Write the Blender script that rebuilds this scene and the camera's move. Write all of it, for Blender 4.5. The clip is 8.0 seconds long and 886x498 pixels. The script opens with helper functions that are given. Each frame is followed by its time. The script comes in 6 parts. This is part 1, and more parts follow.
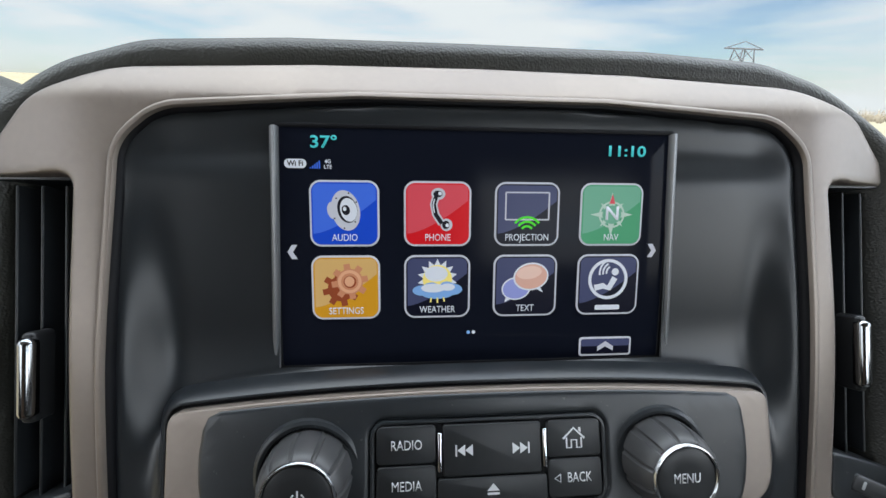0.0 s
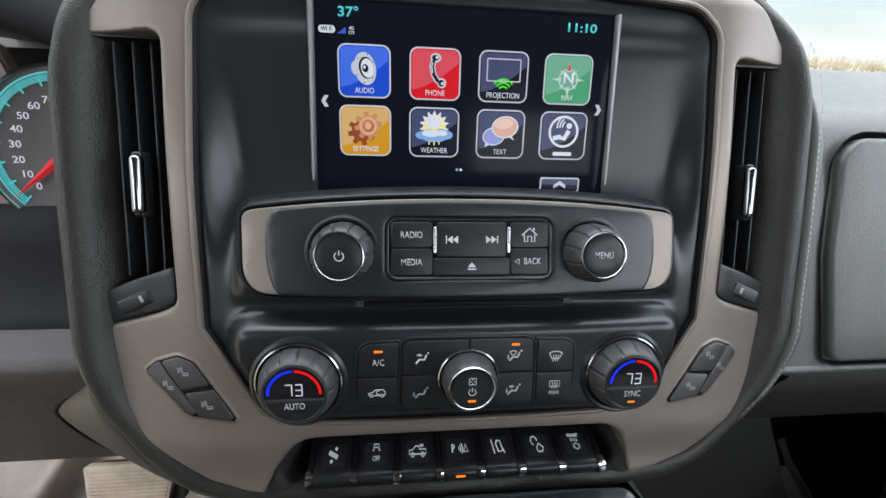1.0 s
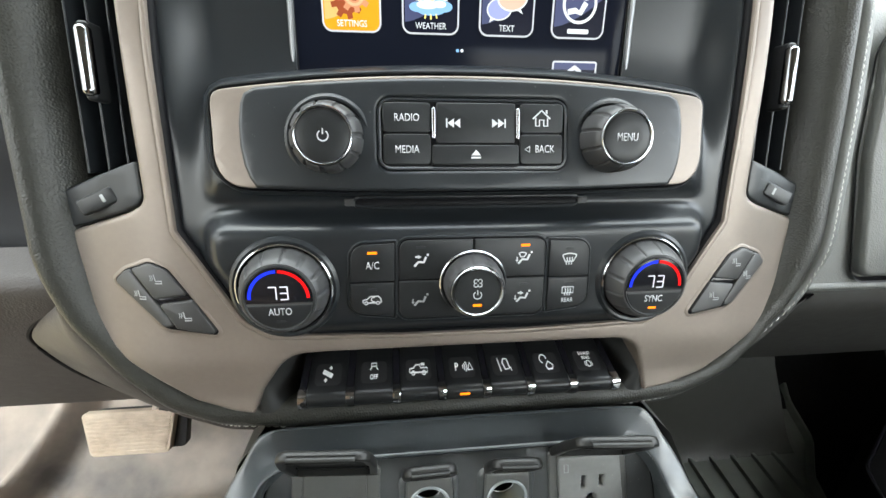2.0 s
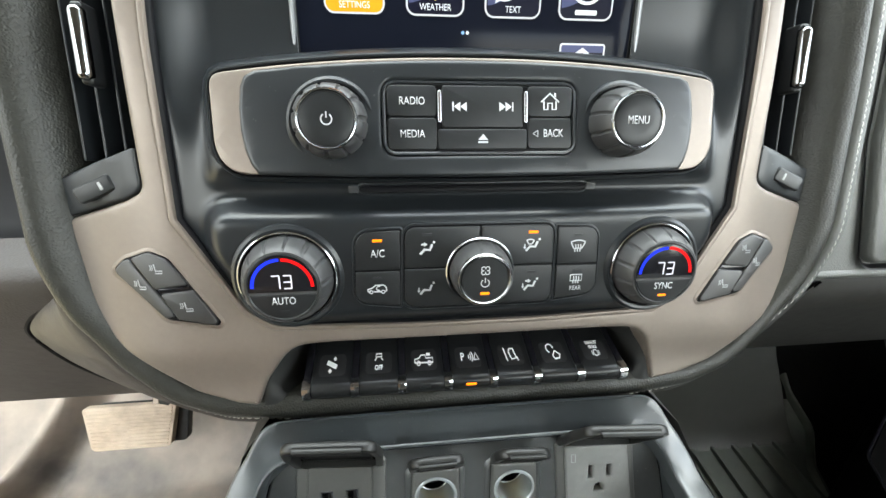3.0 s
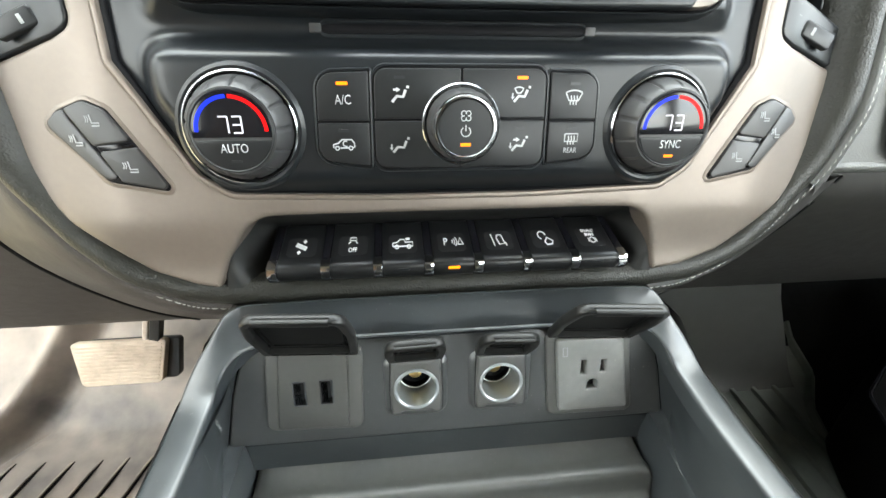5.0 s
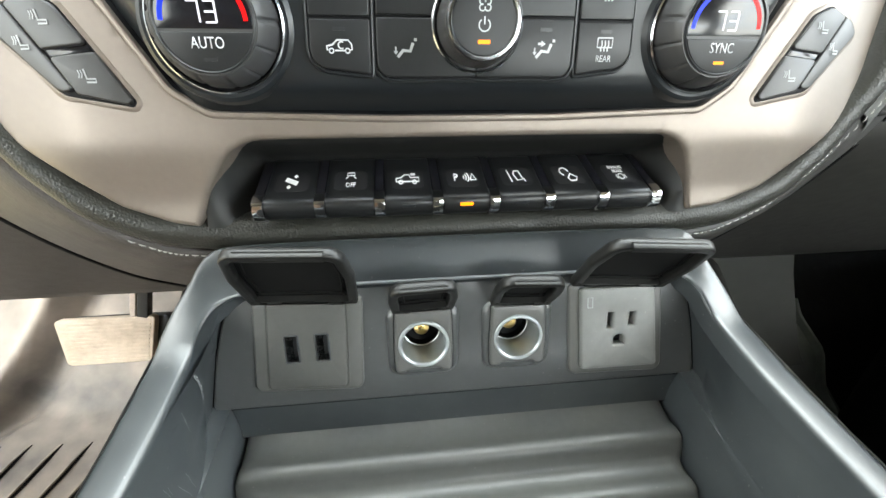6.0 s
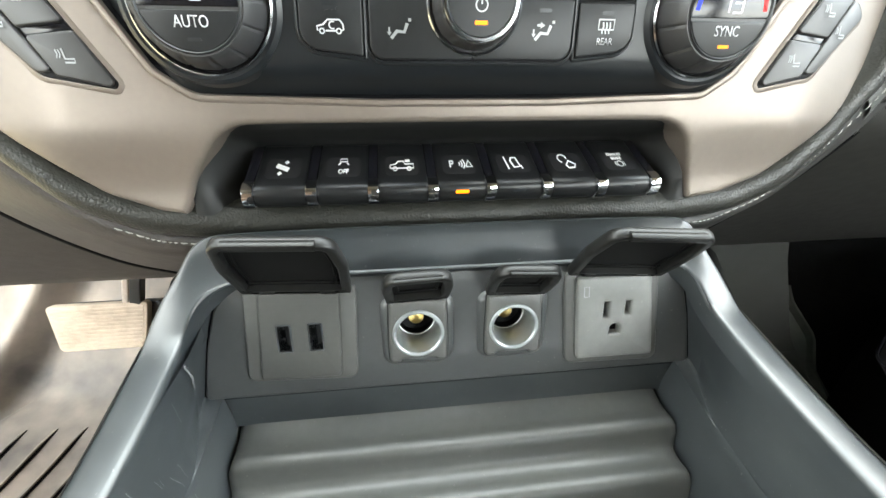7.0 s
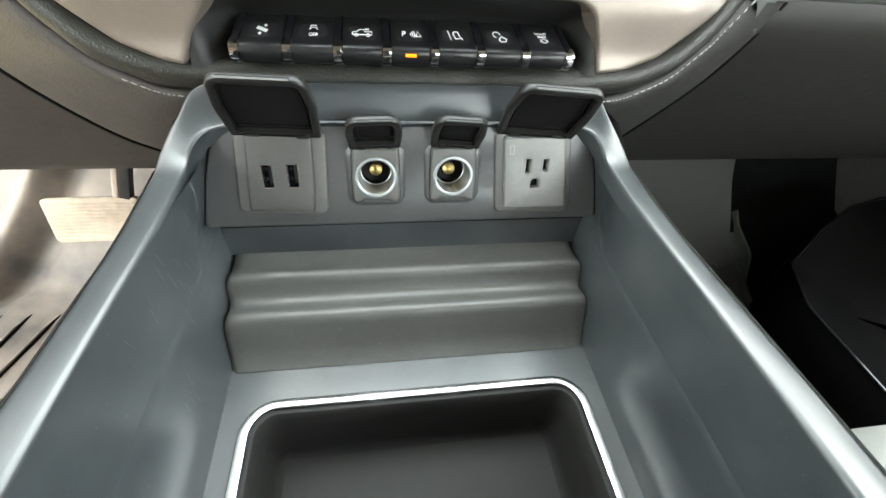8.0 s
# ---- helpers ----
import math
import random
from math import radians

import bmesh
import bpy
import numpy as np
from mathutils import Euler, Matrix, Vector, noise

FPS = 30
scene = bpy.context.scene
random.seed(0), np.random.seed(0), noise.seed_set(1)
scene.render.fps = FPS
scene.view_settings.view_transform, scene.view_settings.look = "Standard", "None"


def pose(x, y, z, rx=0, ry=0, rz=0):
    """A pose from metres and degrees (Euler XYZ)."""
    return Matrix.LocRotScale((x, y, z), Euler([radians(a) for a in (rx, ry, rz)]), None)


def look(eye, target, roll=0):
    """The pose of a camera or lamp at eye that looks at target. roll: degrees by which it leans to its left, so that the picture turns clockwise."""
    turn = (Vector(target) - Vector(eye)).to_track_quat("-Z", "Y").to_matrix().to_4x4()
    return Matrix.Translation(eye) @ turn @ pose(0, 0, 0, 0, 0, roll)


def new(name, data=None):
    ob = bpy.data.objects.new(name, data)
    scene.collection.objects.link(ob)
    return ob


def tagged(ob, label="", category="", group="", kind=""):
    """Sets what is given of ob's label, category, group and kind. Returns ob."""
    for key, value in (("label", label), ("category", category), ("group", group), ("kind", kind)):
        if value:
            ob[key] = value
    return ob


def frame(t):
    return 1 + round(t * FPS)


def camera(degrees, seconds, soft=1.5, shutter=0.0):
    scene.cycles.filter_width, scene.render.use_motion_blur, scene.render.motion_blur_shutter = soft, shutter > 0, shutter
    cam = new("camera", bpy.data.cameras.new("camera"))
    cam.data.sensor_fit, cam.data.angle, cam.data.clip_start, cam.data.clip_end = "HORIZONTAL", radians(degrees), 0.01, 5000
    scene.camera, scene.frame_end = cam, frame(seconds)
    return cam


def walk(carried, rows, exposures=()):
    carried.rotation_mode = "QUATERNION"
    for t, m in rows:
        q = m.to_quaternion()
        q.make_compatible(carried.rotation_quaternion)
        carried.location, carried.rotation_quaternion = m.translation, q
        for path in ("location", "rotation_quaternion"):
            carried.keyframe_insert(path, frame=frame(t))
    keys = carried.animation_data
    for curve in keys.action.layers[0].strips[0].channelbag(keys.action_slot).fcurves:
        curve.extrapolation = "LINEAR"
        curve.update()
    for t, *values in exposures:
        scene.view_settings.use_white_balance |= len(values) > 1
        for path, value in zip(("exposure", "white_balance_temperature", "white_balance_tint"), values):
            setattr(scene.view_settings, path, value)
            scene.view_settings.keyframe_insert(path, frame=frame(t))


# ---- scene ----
cam = camera(92.3, 8.0)
PATH = [
    (0, (-0.037, -0.103, 0.852), (0.148, 1.78, 0.204), 1.6),
    (0.5, (-0.047, -0.16, 0.849), (0.169, 1.676, 0.085), 2.7),
    (1, (-0.045, -0.193, 0.82), (0.172, 1.593, -0.054), 2.9),
    (1.5, (-0.044, -0.196, 0.784), (0.171, 1.546, -0.176), 2.6),
    (1.7, (-0.043, -0.19, 0.773), (0.172, 1.538, -0.212), 2.4),
    (3, (-0.047, -0.184, 0.763), (0.178, 1.514, -0.269), 2.1),
    (3.5, (-0.05, -0.196, 0.746), (0.19, 1.489, -0.304), 2.4),
    (4, (-0.048, -0.194, 0.736), (0.191, 1.473, -0.342), 2.4),
    (4.5, (-0.048, -0.193, 0.735), (0.185, 1.456, -0.372), 2.3),
    (5, (-0.033, -0.194, 0.7), (0.175, 1.431, -0.447), 2.0),
    (5.2, (-0.033, -0.193, 0.685), (0.169, 1.435, -0.46), 2.0),
    (6.3, (-0.039, -0.183, 0.658), (0.183, 1.399, -0.545), 2.1),
    (6.5, (-0.037, -0.182, 0.66), (0.176, 1.394, -0.553), 2.1),
    (7, (-0.037, -0.181, 0.658), (0.198, 1.372, -0.58), 2.7),
    (7.5, (-0.039, -0.185, 0.659), (0.212, 1.296, -0.661), 3.9),
    (8, (-0.025, -0.265, 0.657), (0.27, 1.092, -0.782), 6.6),
]
EXPOSURES = [(0, -0.54, 6450, 8), (0.5, -0.53, 6430, 9), (1.0, -0.26, 6520, 9), (1.5, 0.38, 6800, 6), (3.0, 0.82, 6950, 3), (5.0, 1.05, 7000, 3), (6.5, 1.23, 7000, 3), (8.0, 1.3, 7050, 2)]
walk(cam, [(t, look(eye, target, roll)) for t, eye, target, roll in PATH], EXPOSURES)

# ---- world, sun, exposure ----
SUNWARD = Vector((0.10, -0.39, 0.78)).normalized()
world = bpy.data.worlds.new("sky")
scene.world = world
world.use_nodes = True
wn, wl = world.node_tree.nodes, world.node_tree.links
wn.clear()
w_out, w_bg = wn.new("ShaderNodeOutputWorld"), wn.new("ShaderNodeBackground")
w_sky = wn.new("ShaderNodeTexSky")
w_sky.sky_type, w_sky.sun_disc = "NISHITA", False
w_sky.sun_elevation, w_sky.sun_rotation = math.asin(SUNWARD.z), math.atan2(SUNWARD.x, SUNWARD.y)
w_co, w_map, w_noise = wn.new("ShaderNodeTexCoord"), wn.new("ShaderNodeMapping"), wn.new("ShaderNodeTexNoise")
w_map.inputs["Scale"].default_value = (1.2, 1.2, 7.0)
w_map.inputs["Rotation"].default_value = (0.12, 0.10, 0.0)
w_noise.inputs["Scale"].default_value, w_noise.inputs["Detail"].default_value = 1.9, 7.0
w_noise.inputs["Distortion"].default_value = 0.35
w_ramp = wn.new("ShaderNodeValToRGB")
w_ramp.color_ramp.elements[0].position, w_ramp.color_ramp.elements[1].position = 0.30, 0.54
w_mix = wn.new("ShaderNodeMix")
w_mix.data_type = "RGBA"
w_mix.inputs[7].default_value = (9.0, 9.25, 9.6, 1.0)
w_gain = wn.new("ShaderNodeMix")
w_gain.data_type, w_gain.blend_type = "RGBA", "MULTIPLY"
w_gain.inputs[0].default_value = 1.0
w_gain.inputs[7].default_value = (1.5, 1.5, 1.5, 1.0)
wl.new(w_co.outputs["Generated"], w_map.inputs["Vector"])
wl.new(w_map.outputs["Vector"], w_noise.inputs["Vector"])
wl.new(w_noise.outputs["Fac"], w_ramp.inputs["Fac"])
wl.new(w_ramp.outputs["Color"], w_mix.inputs[0])
wl.new(w_sky.outputs["Color"], w_gain.inputs[6])
wl.new(w_gain.outputs[2], w_mix.inputs[6])
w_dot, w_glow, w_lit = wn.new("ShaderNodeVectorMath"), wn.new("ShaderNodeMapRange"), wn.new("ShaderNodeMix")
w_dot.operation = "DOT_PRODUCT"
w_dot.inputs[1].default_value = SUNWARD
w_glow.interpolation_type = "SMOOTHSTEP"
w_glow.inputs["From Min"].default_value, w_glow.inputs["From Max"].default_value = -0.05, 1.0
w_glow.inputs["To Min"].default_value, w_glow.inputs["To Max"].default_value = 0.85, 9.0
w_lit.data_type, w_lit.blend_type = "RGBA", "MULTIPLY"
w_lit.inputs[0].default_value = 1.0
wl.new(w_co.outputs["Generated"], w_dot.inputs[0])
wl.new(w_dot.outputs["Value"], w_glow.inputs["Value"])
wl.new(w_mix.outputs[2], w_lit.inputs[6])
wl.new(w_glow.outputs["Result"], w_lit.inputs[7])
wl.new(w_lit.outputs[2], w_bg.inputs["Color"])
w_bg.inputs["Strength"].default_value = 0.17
wl.new(w_bg.outputs["Background"], w_out.inputs["Surface"])
sun = new("sun", bpy.data.lights.new("sun", "SUN"))
sun.data.energy, sun.data.angle, sun.data.color = 1.0, radians(22), (1.0, 0.96, 0.9)
sun.matrix_world = look((0, 0, 0), tuple(-SUNWARD))

# ---- materials ----
MATS = {}


def ramp_noise(nt, coord, scale, detail, low, high):
    n = nt.nodes.new("ShaderNodeTexNoise")
    n.inputs["Scale"].default_value, n.inputs["Detail"].default_value = scale, detail
    nt.links.new(coord, n.inputs["Vector"])
    r = nt.nodes.new("ShaderNodeMapRange")
    r.inputs["From Min"].default_value, r.inputs["From Max"].default_value = 0.3, 0.7
    r.inputs["To Min"].default_value, r.inputs["To Max"].default_value = low, high
    nt.links.new(n.outputs["Fac"], r.inputs["Value"])
    return r.outputs["Result"]


def material(name, color, rough=0.5, metal=0.0, var=0.12, scale=60.0, bump=0.0, bump_scale=1500.0, grain="noise",
             rough_var=0.03, coat=0.0, dirt=None, dirt_scale=9.0, dirt_low=0.0, dirt_high=0.8, specks=0.0, spec=0.5, emit=None, strength=0.0, depth=0.00006):
    m = bpy.data.materials.new(name)
    m.use_nodes = True
    nt = m.node_tree
    b = nt.nodes["Principled BSDF"]
    co = nt.nodes.new("ShaderNodeTexCoord").outputs["Object"]
    fac_a = ramp_noise(nt, co, scale, 4.0, 1 - var, 1 + var)
    fac_b = ramp_noise(nt, co, scale * 0.13, 3.0, 1 - var, 1 + var)
    mul = nt.nodes.new("ShaderNodeMath")
    mul.operation = "MULTIPLY"
    nt.links.new(fac_a, mul.inputs[0])
    nt.links.new(fac_b, mul.inputs[1])
    tint = nt.nodes.new("ShaderNodeMix")
    tint.data_type, tint.blend_type = "RGBA", "MULTIPLY"
    tint.inputs[0].default_value = 1.0
    tint.inputs[6].default_value = (*color, 1)
    nt.links.new(mul.outputs[0], tint.inputs[7])
    last = tint.outputs[2]
    if dirt:
        d = ramp_noise(nt, co, dirt_scale, 8.0, dirt_low, dirt_high)
        dm = nt.nodes.new("ShaderNodeMix")
        dm.data_type = "RGBA"
        dm.inputs[7].default_value = (*dirt, 1)
        nt.links.new(d, dm.inputs[0])
        nt.links.new(last, dm.inputs[6])
        last = dm.outputs[2]
    if specks:
        n = nt.nodes.new("ShaderNodeTexNoise")
        n.inputs["Scale"].default_value, n.inputs["Detail"].default_value = 520.0, 1.0
        nt.links.new(co, n.inputs["Vector"])
        r = nt.nodes.new("ShaderNodeMapRange")
        r.inputs["From Min"].default_value, r.inputs["From Max"].default_value = 0.74, 0.80
        r.inputs["To Max"].default_value = specks
        nt.links.new(n.outputs["Fac"], r.inputs["Value"])
        dm = nt.nodes.new("ShaderNodeMix")
        dm.data_type = "RGBA"
        dm.inputs[7].default_value = (0.42, 0.40, 0.36, 1)
        nt.links.new(r.outputs["Result"], dm.inputs[0])
        nt.links.new(last, dm.inputs[6])
        last = dm.outputs[2]
    nt.links.new(last, b.inputs["Base Color"])
    rv = ramp_noise(nt, co, scale * 0.5, 5.0, max(0.02, rough - rough_var), min(1, rough + rough_var))
    nt.links.new(rv, b.inputs["Roughness"])
    b.inputs["Metallic"].default_value = metal
    b.inputs["Specular IOR Level"].default_value = spec
    b.inputs["Coat Weight"].default_value = coat
    if emit:
        b.inputs["Emission Color"].default_value = (*emit, 1)
        b.inputs["Emission Strength"].default_value = strength
    if bump:
        bp = nt.nodes.new("ShaderNodeBump")
        bp.inputs["Strength"].default_value, bp.inputs["Distance"].default_value = bump, depth
        if grain == "leather":
            v = nt.nodes.new("ShaderNodeTexVoronoi")
            v.feature = "SMOOTH_F1"
            v.inputs["Scale"].default_value = bump_scale
            nt.links.new(co, v.inputs["Vector"])
            nt.links.new(v.outputs["Distance"], bp.inputs["Height"])
        else:
            n = nt.nodes.new("ShaderNodeTexNoise")
            n.inputs["Scale"].default_value, n.inputs["Detail"].default_value = bump_scale, 2.0
            nt.links.new(co, n.inputs["Vector"])
            nt.links.new(n.outputs["Fac"], bp.inputs["Height"])
        nt.links.new(bp.outputs["Normal"], b.inputs["Normal"])
    MATS[name] = m
    return m


def light_paint(name, color, strength):
    return material(name, [c * 0.3 for c in color], 0.25, var=0.0, rough_var=0.0, spec=0.1, emit=color, strength=strength)


TAUPE = material("taupe_paint", (0.168, 0.140, 0.118), 0.39, 0.38, var=0.03, scale=300, rough_var=0.02)
BLACK = material("soft_black_plastic", (0.011, 0.013, 0.015), 0.31, var=0.04, scale=90, bump=0.04, bump_scale=1700, spec=0.38, rough_var=0.012)
PANEL = material("charcoal_panel_plastic", (0.013, 0.015, 0.017), 0.33, var=0.05, scale=120, bump=0.1, bump_scale=1600, specks=0.1, spec=0.38)
BUTTON = material("button_plastic", (0.012, 0.013, 0.014), 0.38, var=0.08, scale=150, bump=0.1, bump_scale=2000, spec=0.32)
GROOVE = material("groove_black", (0.004, 0.004, 0.005), 0.5, var=0.1, spec=0.12)
GLOSS = material("gloss_black", (0.008, 0.008, 0.010), 0.14, var=0.05, rough_var=0.03, spec=0.35)
RUBBER = material("knob_rubber", (0.034, 0.034, 0.035), 0.46, var=0.06, scale=300, bump=0.1)
CHROME = material("chrome", (0.62, 0.63, 0.65), 0.11, 1.0, var=0.02, rough_var=0.04)
RINGCHROME = material("ring_chrome", (0.36, 0.37, 0.385), 0.17, 1.0, var=0.05, rough_var=0.06)
RIMCHROME = material("worn_chrome", (0.46, 0.47, 0.48), 0.20, 1.0, var=0.12, scale=30, rough_var=0.10)
DARKCHROME = material("dark_chrome", (0.26, 0.27, 0.28), 0.14, 1.0, var=0.02, rough_var=0.04)
SATIN = material("satin_chrome", (0.60, 0.61, 0.63), 0.22, 1.0, var=0.03)
LEATHER = material("black_leather", (0.020, 0.020, 0.017), 0.40, var=0.10, scale=300, bump=1.0, bump_scale=900, grain="leather", depth=0.0003, spec=0.32)
KNEE = material("knee_panel_vinyl", (0.036, 0.030, 0.027), 0.55, var=0.05, scale=200, bump=0.6, bump_scale=800, grain="leather", depth=0.0004)
DASHSKIN = material("dash_vinyl", (0.075, 0.077, 0.072), 0.46, var=0.04, scale=200, bump=0.6, bump_scale=900, grain="leather", depth=0.00035)
LOWDASH = material("lower_dash_plastic", (0.017, 0.016, 0.014), 0.55, var=0.06, scale=200, bump=0.25, bump_scale=1200)
CONSOLE = material("console_plastic", (0.027, 0.031, 0.033), 0.33, var=0.10, scale=70, bump=0.08, bump_scale=1500, spec=0.68, rough_var=0.05, specks=0.12, dirt=(0.082, 0.090, 0.089), dirt_scale=13, dirt_low=-0.42, dirt_high=0.26)
OUTLET = material("outlet_plastic", (0.070, 0.070, 0.066), 0.40, var=0.05, scale=200, bump=0.2, bump_scale=1500, spec=0.6, specks=0.15)
# outlet face paler than the other faceplates: window glare put into its colour
ACFACE_LIT = material("glare_pale_outlet_plastic", (0.145, 0.147, 0.14), 0.44, var=0.06, scale=200, bump=0.3, bump_scale=1300, specks=0.2)
SOCKP = material("socket_panel_plastic", (0.046, 0.048, 0.048), 0.36, var=0.05, scale=200, bump=0.15, bump_scale=1500, spec=0.6, rough_var=0.02, specks=0.35)
TRAY = material("tray_rubber", (0.050, 0.051, 0.047), 0.46, var=0.08, scale=200, spec=0.65, rough_var=0.02, specks=0.12)
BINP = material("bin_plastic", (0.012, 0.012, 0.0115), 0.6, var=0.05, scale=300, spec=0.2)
MAT = material("dusty_rubber_mat", (0.062, 0.056, 0.052), 0.62, var=0.22, scale=40, bump=0.4, bump_scale=700, depth=0.0004, dirt=(0.37, 0.295, 0.235), dirt_scale=11, dirt_low=0.05, dirt_high=0.66)
MATR = material("dark_rubber_mat", (0.085, 0.094, 0.083), 0.5, var=0.15, scale=40, bump=0.2, bump_scale=900, spec=0.4, dirt=(0.07, 0.07, 0.06), dirt_scale=20, dirt_low=-0.3, dirt_high=0.3)
# carpet this near to black holds the footwells' deep shadow in its colour
CARPET = material("shadowed_carpet", (0.004, 0.004, 0.004), 0.95, var=0.3, scale=400, bump=0.8, bump_scale=900, depth=0.0008, spec=0.1)
TUNNEL = material("grey_trim_plastic", (0.034, 0.035, 0.031), 0.6, var=0.06, scale=100, bump=0.2)
PEDAL = material("dusty_pedal_rubber", (0.50, 0.39, 0.29), 0.75, var=0.14, scale=70, bump=0.4, bump_scale=700, depth=0.0003, dirt=(0.66, 0.55, 0.43), dirt_scale=18, dirt_low=0.0, dirt_high=0.8)
STEEL = material("pedal_arm_steel", (0.03, 0.03, 0.03), 0.5, 0.4)
DUSTY = material("dusty_steel", (0.50, 0.42, 0.36), 0.6, 0.0, var=0.15)
WHITE = material("white_marking", (0.46, 0.47, 0.48), 0.5, var=0.02)
SYMBOL = material("symbol_white", (0.74, 0.75, 0.75), 0.5, var=0.02)
DIM = material("grey_marking", (0.27, 0.28, 0.28), 0.5, var=0.02)
BRASS = material("brass_contact", (0.80, 0.58, 0.24), 0.3, 1.0, var=0.05)
THREAD = material("pale_thread", (0.34, 0.34, 0.31), 0.7, var=0.1)
HEADLINER = material("grey_headliner", (0.24, 0.23, 0.22), 0.9, var=0.04, bump=0.3)
SEATHIDE = material("saddle_leather", (0.26, 0.17, 0.11), 0.5, var=0.08, scale=20, bump=0.2)
SEATGREY = material("grey_seat_leather", (0.20, 0.20, 0.19), 0.5, var=0.06, scale=40, bump=0.3, bump_scale=700, grain="leather", depth=0.0003)
TRIMWALL = material("dark_cabin_trim", (0.07, 0.068, 0.065), 0.7, var=0.08, bump=0.2)
SCREEN = material("display_glass", (0.005, 0.006, 0.010), 0.12, var=0.02, rough_var=0.02, spec=0.05, emit=(0.10, 0.14, 0.30), strength=0.012)
L_WHITE = light_paint("lit_white", (0.80, 0.85, 0.95), 0.62)
L_CYAN = light_paint("lit_cyan", (0.08, 0.62, 0.66), 0.75)
L_BLUE = light_paint("lit_blue", (0.015, 0.075, 0.62), 0.70)
L_BLUE2 = light_paint("lit_blue_sheen", (0.06, 0.16, 0.75), 0.75)
L_RED = light_paint("lit_red", (0.66, 0.012, 0.02), 0.75)
L_RED2 = light_paint("lit_red_sheen", (0.68, 0.08, 0.11), 0.75)
L_GREEN = light_paint("lit_green", (0.075, 0.36, 0.18), 0.70)
L_GREEN2 = light_paint("lit_green_sheen", (0.16, 0.42, 0.29), 0.75)
L_AMBER = light_paint("lit_amber", (0.62, 0.30, 0.02), 0.78)
L_AMBER2 = light_paint("lit_amber_sheen", (0.66, 0.42, 0.16), 0.75)
L_NAVY = light_paint("lit_navy", (0.008, 0.009, 0.020), 0.6)
L_NAVY2 = light_paint("lit_navy_sheen", (0.065, 0.075, 0.16), 0.7)
L_LIME = light_paint("lit_lime", (0.08, 0.78, 0.02), 0.7)
L_SILVER = light_paint("lit_silver", (0.56, 0.58, 0.66), 0.75)
L_MINT = light_paint("lit_mint", (0.50, 0.66, 0.58), 0.75)
L_DARK = light_paint("lit_dark", (0.02, 0.02, 0.03), 0.5)
L_COPPER = light_paint("lit_copper", (0.62, 0.27, 0.15), 0.7)
L_RUST = light_paint("lit_rust", (0.30, 0.07, 0.03), 0.7)
L_PEACH = light_paint("lit_peach", (0.72, 0.42, 0.34), 0.75)
L_LILAC = light_paint("lit_lilac", (0.30, 0.34, 0.72), 0.7)
L_SUN = light_paint("lit_sun", (0.86, 0.74, 0.22), 0.85)
L_SKY = light_paint("lit_cloud", (0.22, 0.42, 0.78), 0.75)
LED = light_paint("led_orange", (1.0, 0.22, 0.01), 1.3)
LED_BLUE = light_paint("dial_blue", (0.01, 0.03, 0.95), 0.9)
LED_RED = light_paint("dial_red", (0.95, 0.008, 0.012), 0.75)
LED_WHITE = light_paint("dial_digit", (0.80, 0.78, 0.92), 0.62)
NEEDLE = light_paint("needle_red", (0.85, 0.03, 0.04), 0.5)
GAUGE = material("gauge_face", (0.06, 0.055, 0.055), 0.5, var=0.05)
BROWNFACE = material("cluster_face", (0.17, 0.13, 0.115), 0.5, var=0.05)
GRASS = material("dry_grassland", (0.20, 0.155, 0.085), 0.95, var=0.3, scale=0.4, dirt=(0.15, 0.135, 0.08), dirt_scale=0.02)
BRUSH = material("bare_brush", (0.20, 0.16, 0.11), 0.9, var=0.3, scale=4)
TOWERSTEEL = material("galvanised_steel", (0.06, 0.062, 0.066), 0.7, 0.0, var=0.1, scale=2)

# ---- shape helpers: millimetres, x across, y up the face, z out of it ----
LEAN_BACK = radians(19.7)
S_, C_ = math.sin(LEAN_BACK), math.cos(LEAN_BACK)
STACK = Matrix(((1, 0, 0, 0), (0, S_, -C_, 0), (0, C_, S_, 0.55), (0, 0, 0, 1)))


def at(x, y, z, rx=0, ry=0, rz=0):
    return pose(x / 1000, y / 1000, z / 1000, rx, ry, rz)


def thing(name, m, label, category, group="", kind=""):
    ob = new(name)
    ob.empty_display_size = 0.01
    ob.matrix_world = m
    return tagged(ob, label, category, group, kind)


def part(name, bm, mat, parent=None, label="", m=None, bend=None, sharp=38, flat=False):
    """Links the bmesh, in millimetres, as one mesh object under parent."""
    if bend:
        for v in bm.verts:
            v.co.z += bend(v.co.x, v.co.y)
    for v in bm.verts:
        v.co *= 0.001
    bmesh.ops.recalc_face_normals(bm, faces=bm.faces)
    me = bpy.data.meshes.new(name)
    bm.to_mesh(me)
    bm.free()
    if not flat:
        me.shade_smooth()
        me.set_sharp_from_angle(angle=radians(sharp))
    me.materials.append(mat)
    ob = new(name, me)
    if parent is not None:
        ob.parent = parent
    if m is not None:
        ob.matrix_basis = m
    if label:
        ob["label"] = label
    return ob


